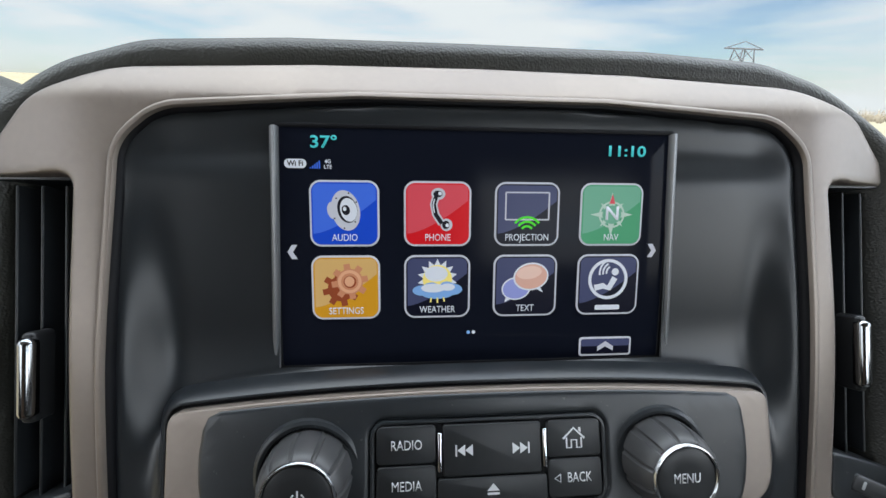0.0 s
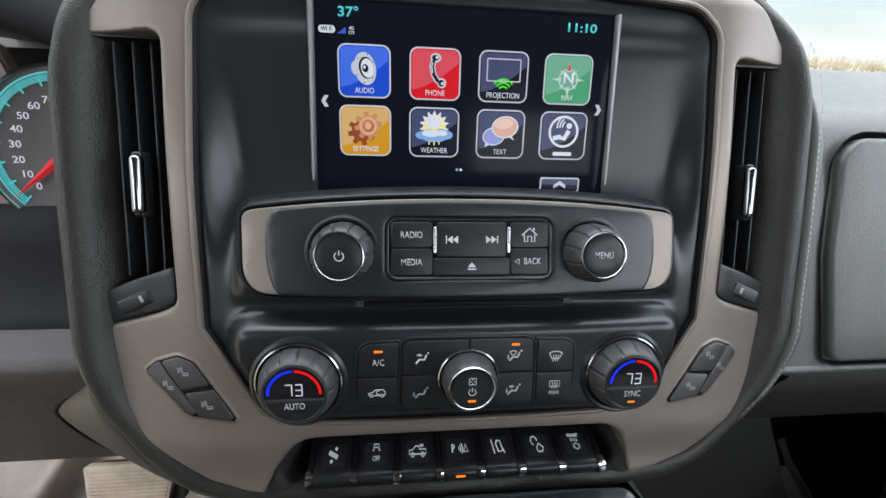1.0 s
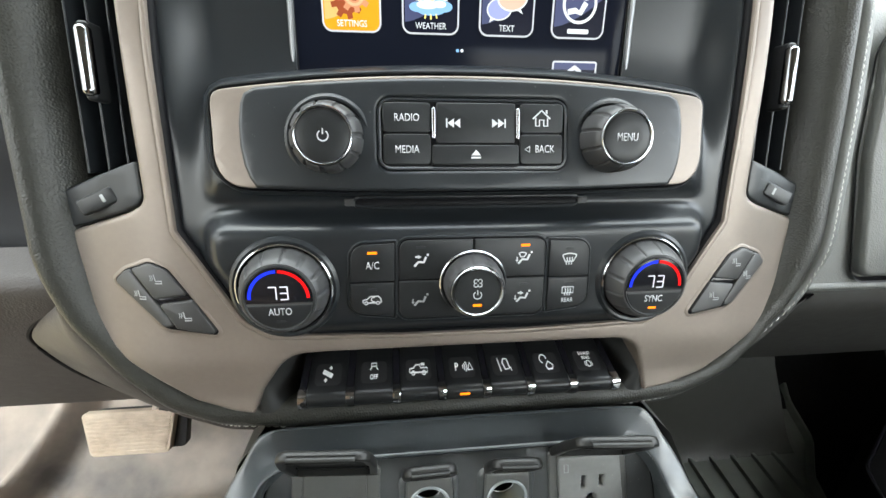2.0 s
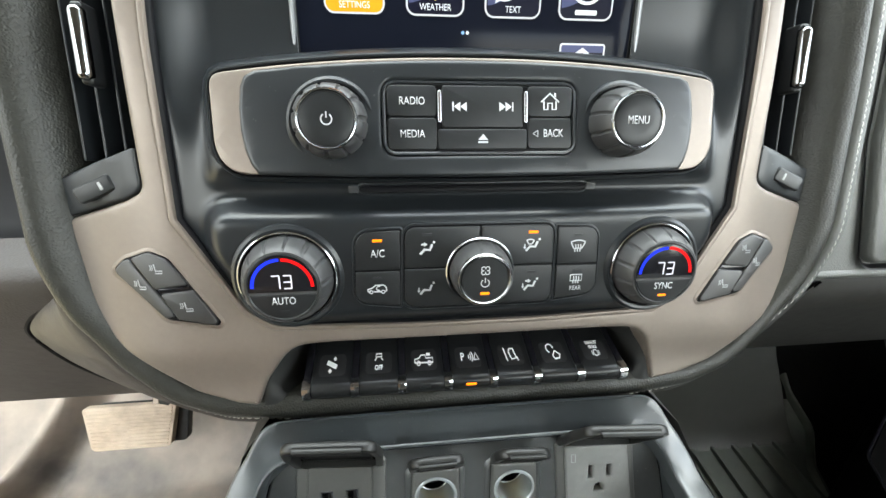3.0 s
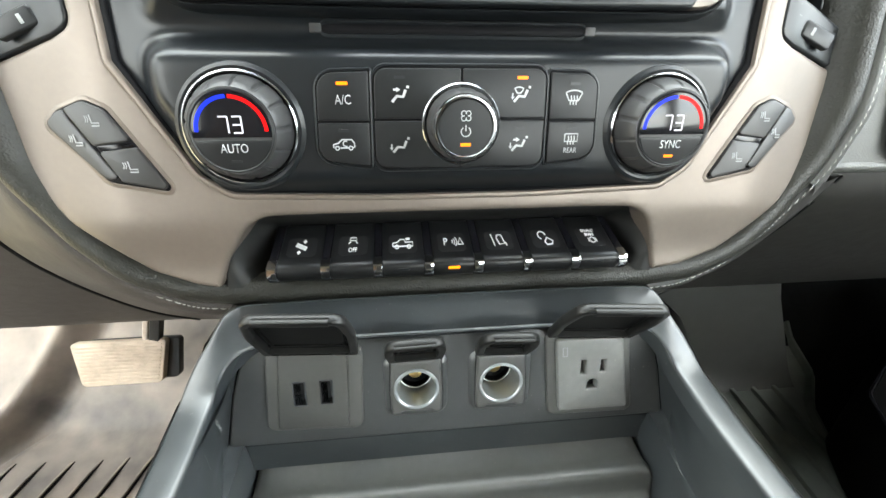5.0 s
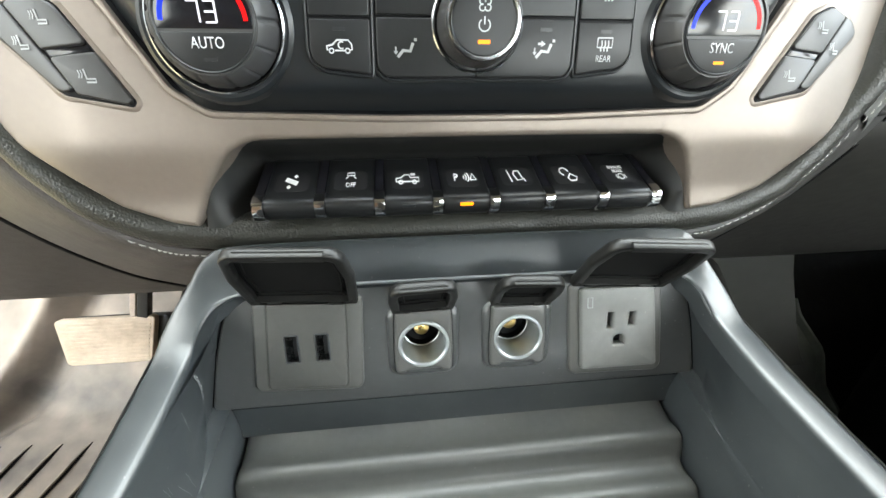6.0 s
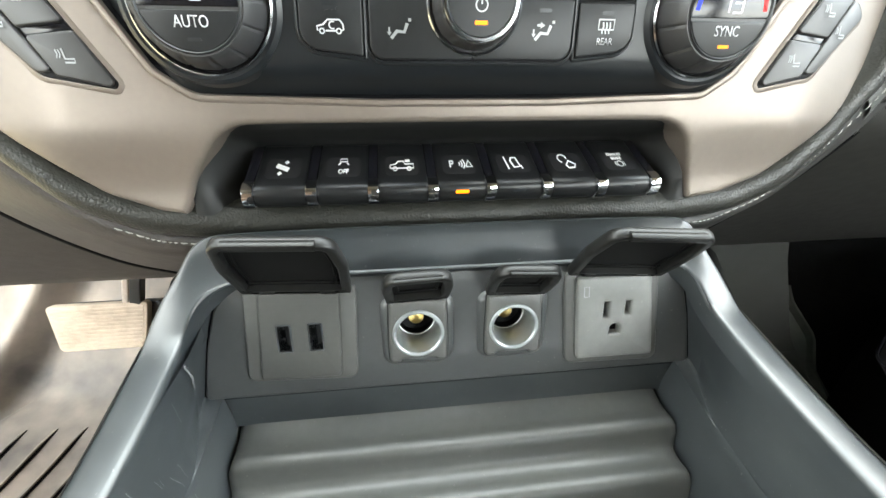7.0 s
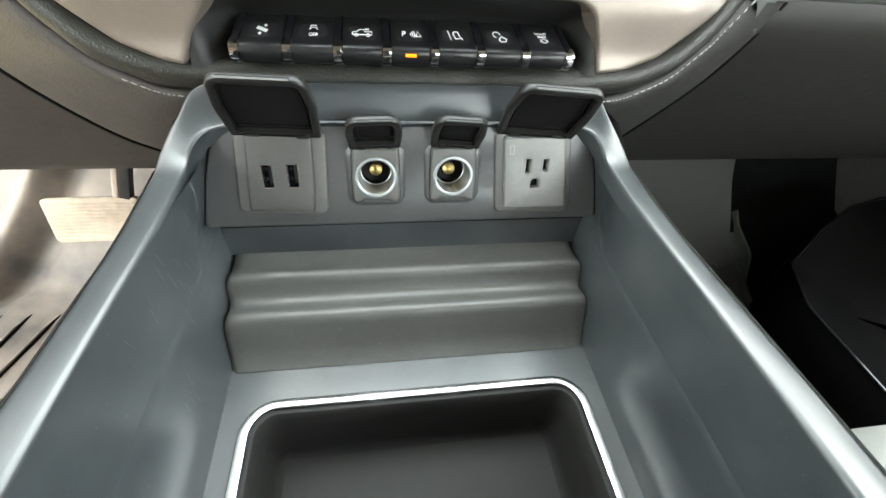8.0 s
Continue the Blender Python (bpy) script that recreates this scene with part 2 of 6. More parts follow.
def rounded(points, r=4.0, n=6):
    """A closed outline with round corners; a point may carry its own radius."""
    out, k = [], len(points)
    for i, p in enumerate(points):
        rad = p[2] if len(p) > 2 else r
        a, b, c = Vector(points[i - 1][:2]), Vector(p[:2]), Vector(points[(i + 1) % k][:2])
        d1, d2 = (a - b), (c - b)
        l1, l2 = d1.length, d2.length
        d1.normalize(), d2.normalize()
        ang = d1.angle(d2)
        if rad < 0.05 or ang > 3.05:
            out.append((b.x, b.y))
            continue
        cut = min(rad / math.tan(ang / 2), l1 * 0.49, l2 * 0.49)
        rr = cut * math.tan(ang / 2)
        mid = (d1 + d2).normalized() * (rr / math.sin(ang / 2)) + b
        s, e = b + d1 * cut - mid, b + d2 * cut - mid
        for j in range(n + 1):
            t = j / n
            q = (s * (1 - t) + e * t)
            q = q.normalized() * rr if q.length > 1e-9 else q
            out.append((mid.x + q.x, mid.y + q.y))
    return out


def rect(x0, x1, y0, y1, r=2.0, n=5):
    return rounded([(x0, y0), (x1, y0), (x1, y1), (x0, y1)], r, n)


def circle(x, y, r, n=40):
    return [(x + r * math.cos(2 * math.pi * i / n), y + r * math.sin(2 * math.pi * i / n)) for i in range(n)]


def area(o):
    return 0.5 * sum(o[i - 1][0] * o[i][1] - o[i][0] * o[i - 1][1] for i in range(len(o)))


def resample(o, step):
    out = []
    for i in range(len(o)):
        a, b = Vector(o[i - 1]), Vector(o[i])
        n = max(1, int((b - a).length / step))
        out += [tuple(a.lerp(b, (j + 1) / n)) for j in range(n)]
    return out


def inset(o, d):
    if abs(d) < 1e-9:
        return list(o)
    sgn = 1 if area(o) > 0 else -1
    out, k = [], len(o)
    for i in range(k):
        a, b, c = Vector(o[i - 1]), Vector(o[i]), Vector(o[(i + 1) % k])
        n1, n2 = Vector((-(b - a).y, (b - a).x)), Vector((-(c - b).y, (c - b).x))
        if n1.length < 1e-9 or n2.length < 1e-9:
            n1 = n2 = n1 if n1.length > n2.length else n2
        n1.normalize(), n2.normalize()
        n = n1 + n2
        n = n / max(0.4, n.length_squared / 2) if n.length > 1e-6 else n1
        out.append((b.x + n.x * d * sgn, b.y + n.y * d * sgn))
    return out


def levels(z0, z1, b=0.8):
    return [(0, z0), (0, z1 - b), (0.13 * b, z1 - 0.5 * b), (0.5 * b, z1 - 0.13 * b), (b, z1)]


def prism(bm, outline, lv, holes=(), hole_depth=None, bottom=False, grid=0):
    """A plate with that outline; lv: (inset, height) rows from its foot to its top face."""
    def wall(o, rows):
        loops = []
        for d, z in rows:
            loops.append([bm.verts.new((x, y, z)) for x, y in inset(o, d)])
        for a, b in zip(loops, loops[1:]):
            for i in range(len(a)):
                bm.faces.new((a[i - 1], a[i], b[i], b[i - 1]))
        return loops
    loops = wall(outline, lv)
    caps = [loops[-1]]
    for h in holes:
        rows = [(-d, z) for d, z in lv]
        if hole_depth is not None:
            rows = [(0, hole_depth)] + [r for r in rows if r[1] > hole_depth]
        caps.append(wall(h, rows)[-1])
    if holes:
        edges = []
        for c in caps:
            for i in range(len(c)):
                edges.append(bm.edges.get((c[i - 1], c[i])) or bm.edges.new((c[i - 1], c[i])))
        bmesh.ops.triangle_fill(bm, use_beauty=True, use_dissolve=False, edges=edges)
    else:
        bm.faces.new(caps[0])
    if bottom:
        bm.faces.new(loops[0])
    if grid:
        xs, ys = [p[0] for p in outline], [p[1] for p in outline]
        for lo, hi, ax in ((min(xs), max(xs), 0), (min(ys), max(ys), 1)):
            for k in range(1, int((hi - lo) / grid) + 1):
                co, no = [0, 0, 0], [0, 0, 0]
                co[ax], no[ax] = lo + k * grid, 1
                bmesh.ops.bisect_plane(bm, geom=bm.verts[:] + bm.edges[:] + bm.faces[:], plane_co=co, plane_no=no)
    return bm


def plate(outline, z0, z1, b=0.8, holes=(), grid=0, bottom=False):
    return prism(bmesh.new(), outline, levels(z0, z1, b), holes, grid=grid, bottom=bottom)


def lathe(profile, n=56, cx=0, cy=0, ripple=None, bm=None, close=True):
    bm = bm or bmesh.new()
    rings = []
    for j, (r, z) in enumerate(profile):
        ring = []
        for i in range(n):
            a = 2 * math.pi * i / n
            q = r * (ripple(a, j) if ripple else 1)
            ring.append(bm.verts.new((cx + q * math.cos(a), cy + q * math.sin(a), z)))
        rings.append(ring)
    for a, b in zip(rings, rings[1:]):
        for i in range(n):
            bm.faces.new((a[i - 1], a[i], b[i], b[i - 1]))
    if close:
        bm.faces.new(rings[-1])
    return bm


def loft(rows, closed=False, bm=None):
    bm = bm or bmesh.new()
    vs = [[bm.verts.new(p) for p in r] for r in rows]
    for a, b in zip(vs, vs[1:]):
        k = len(a)
        for i in range(0 if closed else 1, k):
            bm.faces.new((a[i - 1], a[i], b[i], b[i - 1]))
    return bm


def catmull(rows, n=4):
    """Rows of points, made n times finer along a smooth curve through them."""
    out, k = [], len(rows)
    for i in range(k - 1):
        p = [[Vector(q) for q in rows[max(0, min(k - 1, i + d))]] for d in (-1, 0, 1, 2)]
        for j in range(n):
            t = j / n
            h = (2 * t ** 3 - 3 * t * t + 1, t ** 3 - 2 * t * t + t, 3 * t * t - 2 * t ** 3, t ** 3 - t * t)
            row = []
            for a, b, c, d in zip(*p):
                l0, l1, l2 = max(1e-6, (b - a).length), (c - b).length, max(1e-6, (d - c).length)
                m0 = (c - a) / (l0 + l1 + 1e-6) * min(l1, 1.5 * l0) if i else c - b
                m1 = (d - b) / (l1 + l2 + 1e-6) * min(l1, 1.5 * l2) if i < k - 2 else c - b
                row.append(tuple(b * h[0] + m0 * h[1] + c * h[2] + m1 * h[3]))
            out.append(row)
    out.append([tuple(q) for q in rows[-1]])
    return out


def block(x0, x1, y0, y1, z0, z1, b=1.0, r=1.0):
    lv = [(b, z0), (0, z0 + b)] + levels(z0, z1, b)[1:]
    return prism(bmesh.new(), rect(x0, x1, y0, y1, r, 3), lv, bottom=True)


def sm(t):
    t = max(0.0, min(1.0, t))
    return t * t * (3 - 2 * t)


# flat marks: lists of outlines joined into one thin mesh
def mark(outlines, z, thick=0.15, bm=None):
    bm = bm or bmesh.new()
    for o in outlines:
        if area(o) < 0:
            o = o[::-1]
        top = [bm.verts.new((x, y, z + thick)) for x, y in o]
        low = [bm.verts.new((x, y, z)) for x, y in o]
        bm.faces.new(top)
        for i in range(len(o)):
            bm.faces.new((low[i - 1], low[i], top[i], top[i - 1]))
    return bm


def stroke(pts, w):
    """An open line of that width, as an outline."""
    l, r, k = [], [], len(pts)
    for i in range(k):
        a, c = Vector(pts[max(0, i - 1)]), Vector(pts[min(k - 1, i + 1)])
        d = (c - a).normalized()
        n = Vector((-d.y, d.x)) * w / 2
        p = Vector(pts[i])
        l.append(tuple(p + n)), r.append(tuple(p - n))
    return l + r[::-1]


def arc(cx, cy, r, w, a0, a1, n=14):
    return stroke([(cx + r * math.cos(radians(a0 + (a1 - a0) * i / n)), cy + r * math.sin(radians(a0 + (a1 - a0) * i / n))) for i in range(n + 1)], w)


def ring(cx, cy, r, w, n=28):
    return [arc(cx, cy, r, w, 0, 180, n // 2), arc(cx, cy, r, w, 180, 360, n // 2)]


def moved(outlines, dx, dy, s=1.0, turn=0.0):
    c, n = math.cos(radians(turn)), math.sin(radians(turn))
    return [[(dx + s * (x * c - y * n), dy + s * (x * n + y * c)) for x, y in o] for o in outlines]


def text_mesh(body, height, width=1.0, bold=0.0):
    """Letters as a bmesh in millimetres, centred, of that capital height."""
    cu = bpy.data.curves.new("letters", "FONT")
    cu.body, cu.size, cu.align_x, cu.align_y = body, 1.0, "CENTER", "CENTER"
    cu.extrude, cu.offset, cu.resolution_u = 0.0, bold - 0.001, 3
    ob = new("letters", cu)
    me = bpy.data.meshes.new_from_object(ob)
    bpy.data.objects.remove(ob)
    bm = bmesh.new()
    bm.from_mesh(me)
    bpy.data.meshes.remove(me)
    k = height / 0.70
    for v in bm.verts:
        v.co = Vector((v.co.x * k * width, v.co.y * k, 0))
    ext = bmesh.ops.extrude_face_region(bm, geom=bm.faces[:])
    for e in ext["geom"]:
        if isinstance(e, bmesh.types.BMVert):
            e.co.z += 0.15
    return bm


def text(name, body, height, mat, parent, m, width=0.8, bold=0.0, label=""):
    return part(name, text_mesh(body, height, width, bold), mat, parent, label, m, flat=True)

# ---- the dash face: heights out of the stack's plane ----
INNER = [(167, 301, 20), (165.5, 200, 30), (165, 109, 4), (133, 55, 14), (118, 45, 12), (40, 42.5, 200),
         (-40, 42.5, 200), (-118, 45, 12), (-133, 55, 14), (-165, 109, 4), (-165, 200, 30), (-162.5, 300, 22), (-146, 316, 26), (-58, 323, 200), (62, 323, 200), (151, 316.5, 24)]


def bezel_height(x, y):
    a = abs(x)
    h = 5.0 * math.exp(-((y - 205) / 75.0) ** 2)
    h -= 15.0 * sm((a - 168) / 75.0)
    h -= 13.0 * sm((y - 318) / 34.0)
    h -= 7.0 * sm((34 - y) / 34.0) * (0.4 + 0.6 * sm((a - 90) / 60))
    return h


def radio_height(x, y):
    return 17.4 - 0.10 * (y - 160) - 7.0 * (x / 135.0) ** 2


def climate_height(x, y):
    return 13.5 + 0.107 * (y - 60) - 3.0 * (x / 140.0) ** 2


def screen_height(x, y):
    return -8.2 + 0.135 * (y - 250)


def radio_top(x):
    return 191.0 - 8.0 * (abs(x) / 135.0) ** 2.2


def edge_gap(x, y):
    """Distance inwards from the bezel's opening."""
    a = abs(x)
    d = min(164.5 - a, 323 - 8 * (a / 150.0) ** 2 - y, y - 42.5)
    d = min(d, (165 - a) * 0.86 - (109 - y) * 0.51 if y < 112 else 1e3)
    if a > 140 and y > 292:
        d = min(d, 24 - math.hypot(a - 140.5, y - 292))
    return d


def panel_height(x, y):
    a = abs(x)
    gap = edge_gap(x, y)
    rim = bezel_height(x, y) - 3.0 + 1.0 * sm((y - 270) / 35.0)
    low = screen_height(x, y) + 2.2 - 6.0 * sm((y - 284) / 20.0)
    low = low + (1.0 - low) * sm((215 - y) / 75.0)
    roll = sm(gap / 25.0)
    h = rim + (low - rim) * roll if gap > -2 else rim - 12
    # swelling round the radio
    d = min(radio_top(x) + 4.5 - y, y - 126.5, 146.0 - a)
    if a > 125 and y > 168:
        d = min(d, 16 - math.hypot(a - 127, y - 170.5))
    k = sm(d / 8.0)
    h = h + (max(h, radio_height(x, y) - 4.0) - h) * k
    # swelling of the climate panel
    d = min(120.0 - y, gap - 3.0, 150.0 - a, y - 42)
    if a > 135 and y > 104:
        d = min(d, 15 - math.hypot(a - 135, y - 105))
    k = sm(d / 9.0)
    h = h + (max(h, climate_height(x, y)) - h) * k
    return h


def stack_panel():
    ob = thing("center_stack", STACK, "truck center stack, charcoal plastic framed by a taupe bezel", "center stack")
    step = 2.0
    xs, ys = np.arange(-176, 176.1, step), np.arange(34, 334.1, step)
    zs = np.array([[panel_height(x, y) for x in xs] for y in ys])
    for _ in range(7):
        e = np.pad(zs, 1, mode="edge")
        zs = (e[:-2, 1:-1] + e[2:, 1:-1] + e[1:-1, :-2] + e[1:-1, 2:] + 2 * zs) / 6
    def skin_at(x, y):
        i, j = min(max(int((x - xs[0]) / step), 0), len(xs) - 2), min(max(int((y - ys[0]) / step), 0), len(ys) - 2)
        u, v = (x - xs[i]) / step, (y - ys[j]) / step
        return (zs[j, i] * (1 - u) + zs[j, i + 1] * u) * (1 - v) + (zs[j + 1, i] * (1 - u) + zs[j + 1, i + 1] * u) * v
    verts = [(x, y, zs[j, i]) for j, y in enumerate(ys) for i, x in enumerate(xs)]
    k, faces = len(xs), []
    for j in range(len(ys) - 1):
        for i in range(k - 1):
            cx, cy = xs[i] + 1, ys[j] + 1
            if abs(cx) < 96 and 195.5 < cy < 308:
                continue
            faces.append((j * k + i, j * k + i + 1, (j + 1) * k + i + 1, (j + 1) * k + i))
    me = bpy.data.meshes.new("panel_skin")
    me.from_pydata([(x / 1000, y / 1000, z / 1000) for x, y, z in verts], [], faces)
    me.shade_smooth()
    me.materials.append(BLACK)
    skin = new("panel_skin", me)
    skin.parent = ob
    # thin frame that drops from the panel to the display
    o = rect(-96.5, 96.5, 194.5, 309, 1.5, 3)
    i = rect(-94.5, 94.5, 197, 307.5, 1.5, 3)
    rows = [[(x, y, screen_height(x, y) + dz) for x, y in q] for q, dz in ((inset(o, -2.0), -4.0), (inset(o, -1.0), 0.3), (o, 0.7), (inset(o, 0.9), 0.5), (i, -1.5))]
    part("display_frame", loft(rows, True), GROOVE, ob, "thin black frame round the display")
    for s in (-1, 1):
        rows = [[(s * (96.6 - d) + (1.2 - 3.0 * ((y - 195) / 113.0 - 0.5) if s > 0 else 2.8 * ((y - 195) / 113.0 - 0.6)), y, screen_height(0, y) + dz) for y in np.linspace(195, 308, 12)] for d, dz in ((-2.2, 0.4), (-1.2, 2.4), (-0.2, 3.3), (0.8, 3.4), (1.6, 2.6), (2.1, 0.0))]
        part("side_bead", loft(rows), SATINBLACK, ob, "pale satin bead beside the display")
    for s in (-1, 1):
        part("disc_slot_guide", plate(rect(s * 68.6 - 2.8, s * 68.6 + 2.8, 122.2, 126.2, 0.5), -2, 1.9, 0.4), RUBBER, ob, bend=skin_at)
    reach = lambda x: 2.1 * min(1, (66.5 - abs(x)) / 3.0) ** 0.5
    span = [-66.4, -65.6, -64.5] + list(np.linspace(-62, 62, 63)) + [64.5, 65.6, 66.4]
    part("disc_slot", loft([[(x, 124.2 + reach(x) * f, skin_at(x, 124.2 + reach(x) * f) + 0.9) for x in span] for f in np.linspace(-1, 1, 9)]), GROOVE, ob, "black compact disc slot")
    for side in (-1, 1):
        rows = [[(x, 124.2 + side * (reach(x) + d), skin_at(x, 124.2 + side * (reach(x) + d)) + dz) for x in span] for d, dz in ((-0.3, 0.8), (0.1, 1.5), (0.6, 1.6), (1.2, 1.0), (2.0, -0.2))]
        part("slot_lip", loft(rows), PANEL, ob)
    return ob


SATINBLACK = material("satin_black_edge", (0.16, 0.165, 0.17), 0.35, 0.6, var=0.05)
stack_panel()


def bezel():
    ob = bpy.data.objects["center_stack"]
    outer = rounded([(0, 343, 400), (80, 342, 400), (166, 337, 60), (205, 323, 40), (226, 298, 14), (229, 285.5, 1.5), (196, 286, 2), (180.5, 286, 7), (179.5, 200, 60), (179.5, 124.5, 8),
                     (190, 119.5, 8), (229, 108.5, 1.5), (228, 85, 30), (222, 52, 30), (205, 31, 30), (186, 16, 30), (168, 2, 20), (144, -7, 10), (125, -9, 2), (121.5, 8, 30),
                     (112, 32.4, 19), (84, 33, 5), (-84, 33, 5), (-110, 32.4, 22), (-127, 8, 30), (-134, -9, 2), (-146, -7, 10), (-168, 2, 20), (-186, 16, 30), (-205, 31, 30),
                     (-222, 52, 30), (-228, 85, 30), (-229, 108.5, 1.5), (-190, 119.5, 8), (-179.5, 124.5, 8), (-179.5, 200, 60), (-180.5, 286, 7), (-196, 286, 2), (-229, 285.5, 1.5),
                     (-226, 298, 14), (-205, 323, 40), (-166, 337, 60), (-80, 342, 400)], 8, 5)
    outer = resample(outer, 6.0)
    inner = resample(rounded(INNER, 20, 6), 6.0)
    bm = prism(bmesh.new(), outer, [(0, -22), (0, -2.5), (0.4, -1.2), (1.2, -0.35), (2.6, 0)], [inner], grid=4)
    part("bezel_frame", bm, TAUPE, ob, "taupe metallic painted bezel", bend=bezel_height, sharp=50)
    # bright bevel that runs round the opening
    rows = [[(x, y, bezel_height(x, y) + dz) for x, y in inset(inner, d)] for d, dz in ((-3.0, -0.6), (-2.2, 0.7), (-1.2, 1.1), (0.2, 0.9), (0.9, -0.2), (1.0, -5))]
    part("inner_bevel", loft(rows, True), TAUPE, ob, "narrow raised inner edge")
    rows = [[(x, y, bezel_height(x, y) + dz) for x, y in inset(inner, d)] for d, dz in ((0.9, -1.0), (2.2, -1.6), (3.2, -3.2), (3.3, -9))]
    part("shadow_gap", loft(rows, True), GROOVE, ob)


bezel()


STACK_MM = Matrix.Scale(1000, 4) @ STACK @ Matrix.Scale(0.001, 4)


# ---- leather pad that runs round the stack ----
RIM = rounded([(0, 353, 400), (95, 352.5, 400), (163, 349, 70), (203, 336, 45), (224, 307, 50), (231, 262, 90), (232, 180, 90), (230.5, 100, 70), (226, 58, 50), (207, 24, 50), (184, 1, 50), (155, -11, 40), (110, -15.5, 200),
               (-110, -15.5, 200), (-155, -11, 40), (-184, 1, 50), (-207, 24, 50), (-226, 58, 50), (-230.5, 100, 70), (-232, 180, 90), (-231, 262, 90), (-224, 307, 50), (-203, 336, 45), (-163, 349, 70), (-95, 352.5, 400)], 60, 6)


def flank(x, y):
    """1 along the upright flanks of the pad, 0 over its top and bottom."""
    return sm((abs(x) - 170) / 45.0) * sm((345 - y) / 60.0) * sm((y - 25) / 75.0)


def rim_height(x, y):
    return -9.0 - 10.0 * sm((y - 285) / 60.0) + 7.0 * sm((y - 15) / 80.0) * sm((335 - y) / 90.0)


def inset_at(o, i, d):
    """One point of an outline, moved inwards by d."""
    a, b, c = Vector(o[i - 1]), Vector(o[i]), Vector(o[(i + 1) % len(o)])
    t = (c - a).normalized()
    n = Vector((-t.y, t.x)) * (1 if RIM_TURN > 0 else -1)
    return b.x + n.x * d, b.y + n.y * d


RIM_TURN = area(RIM)


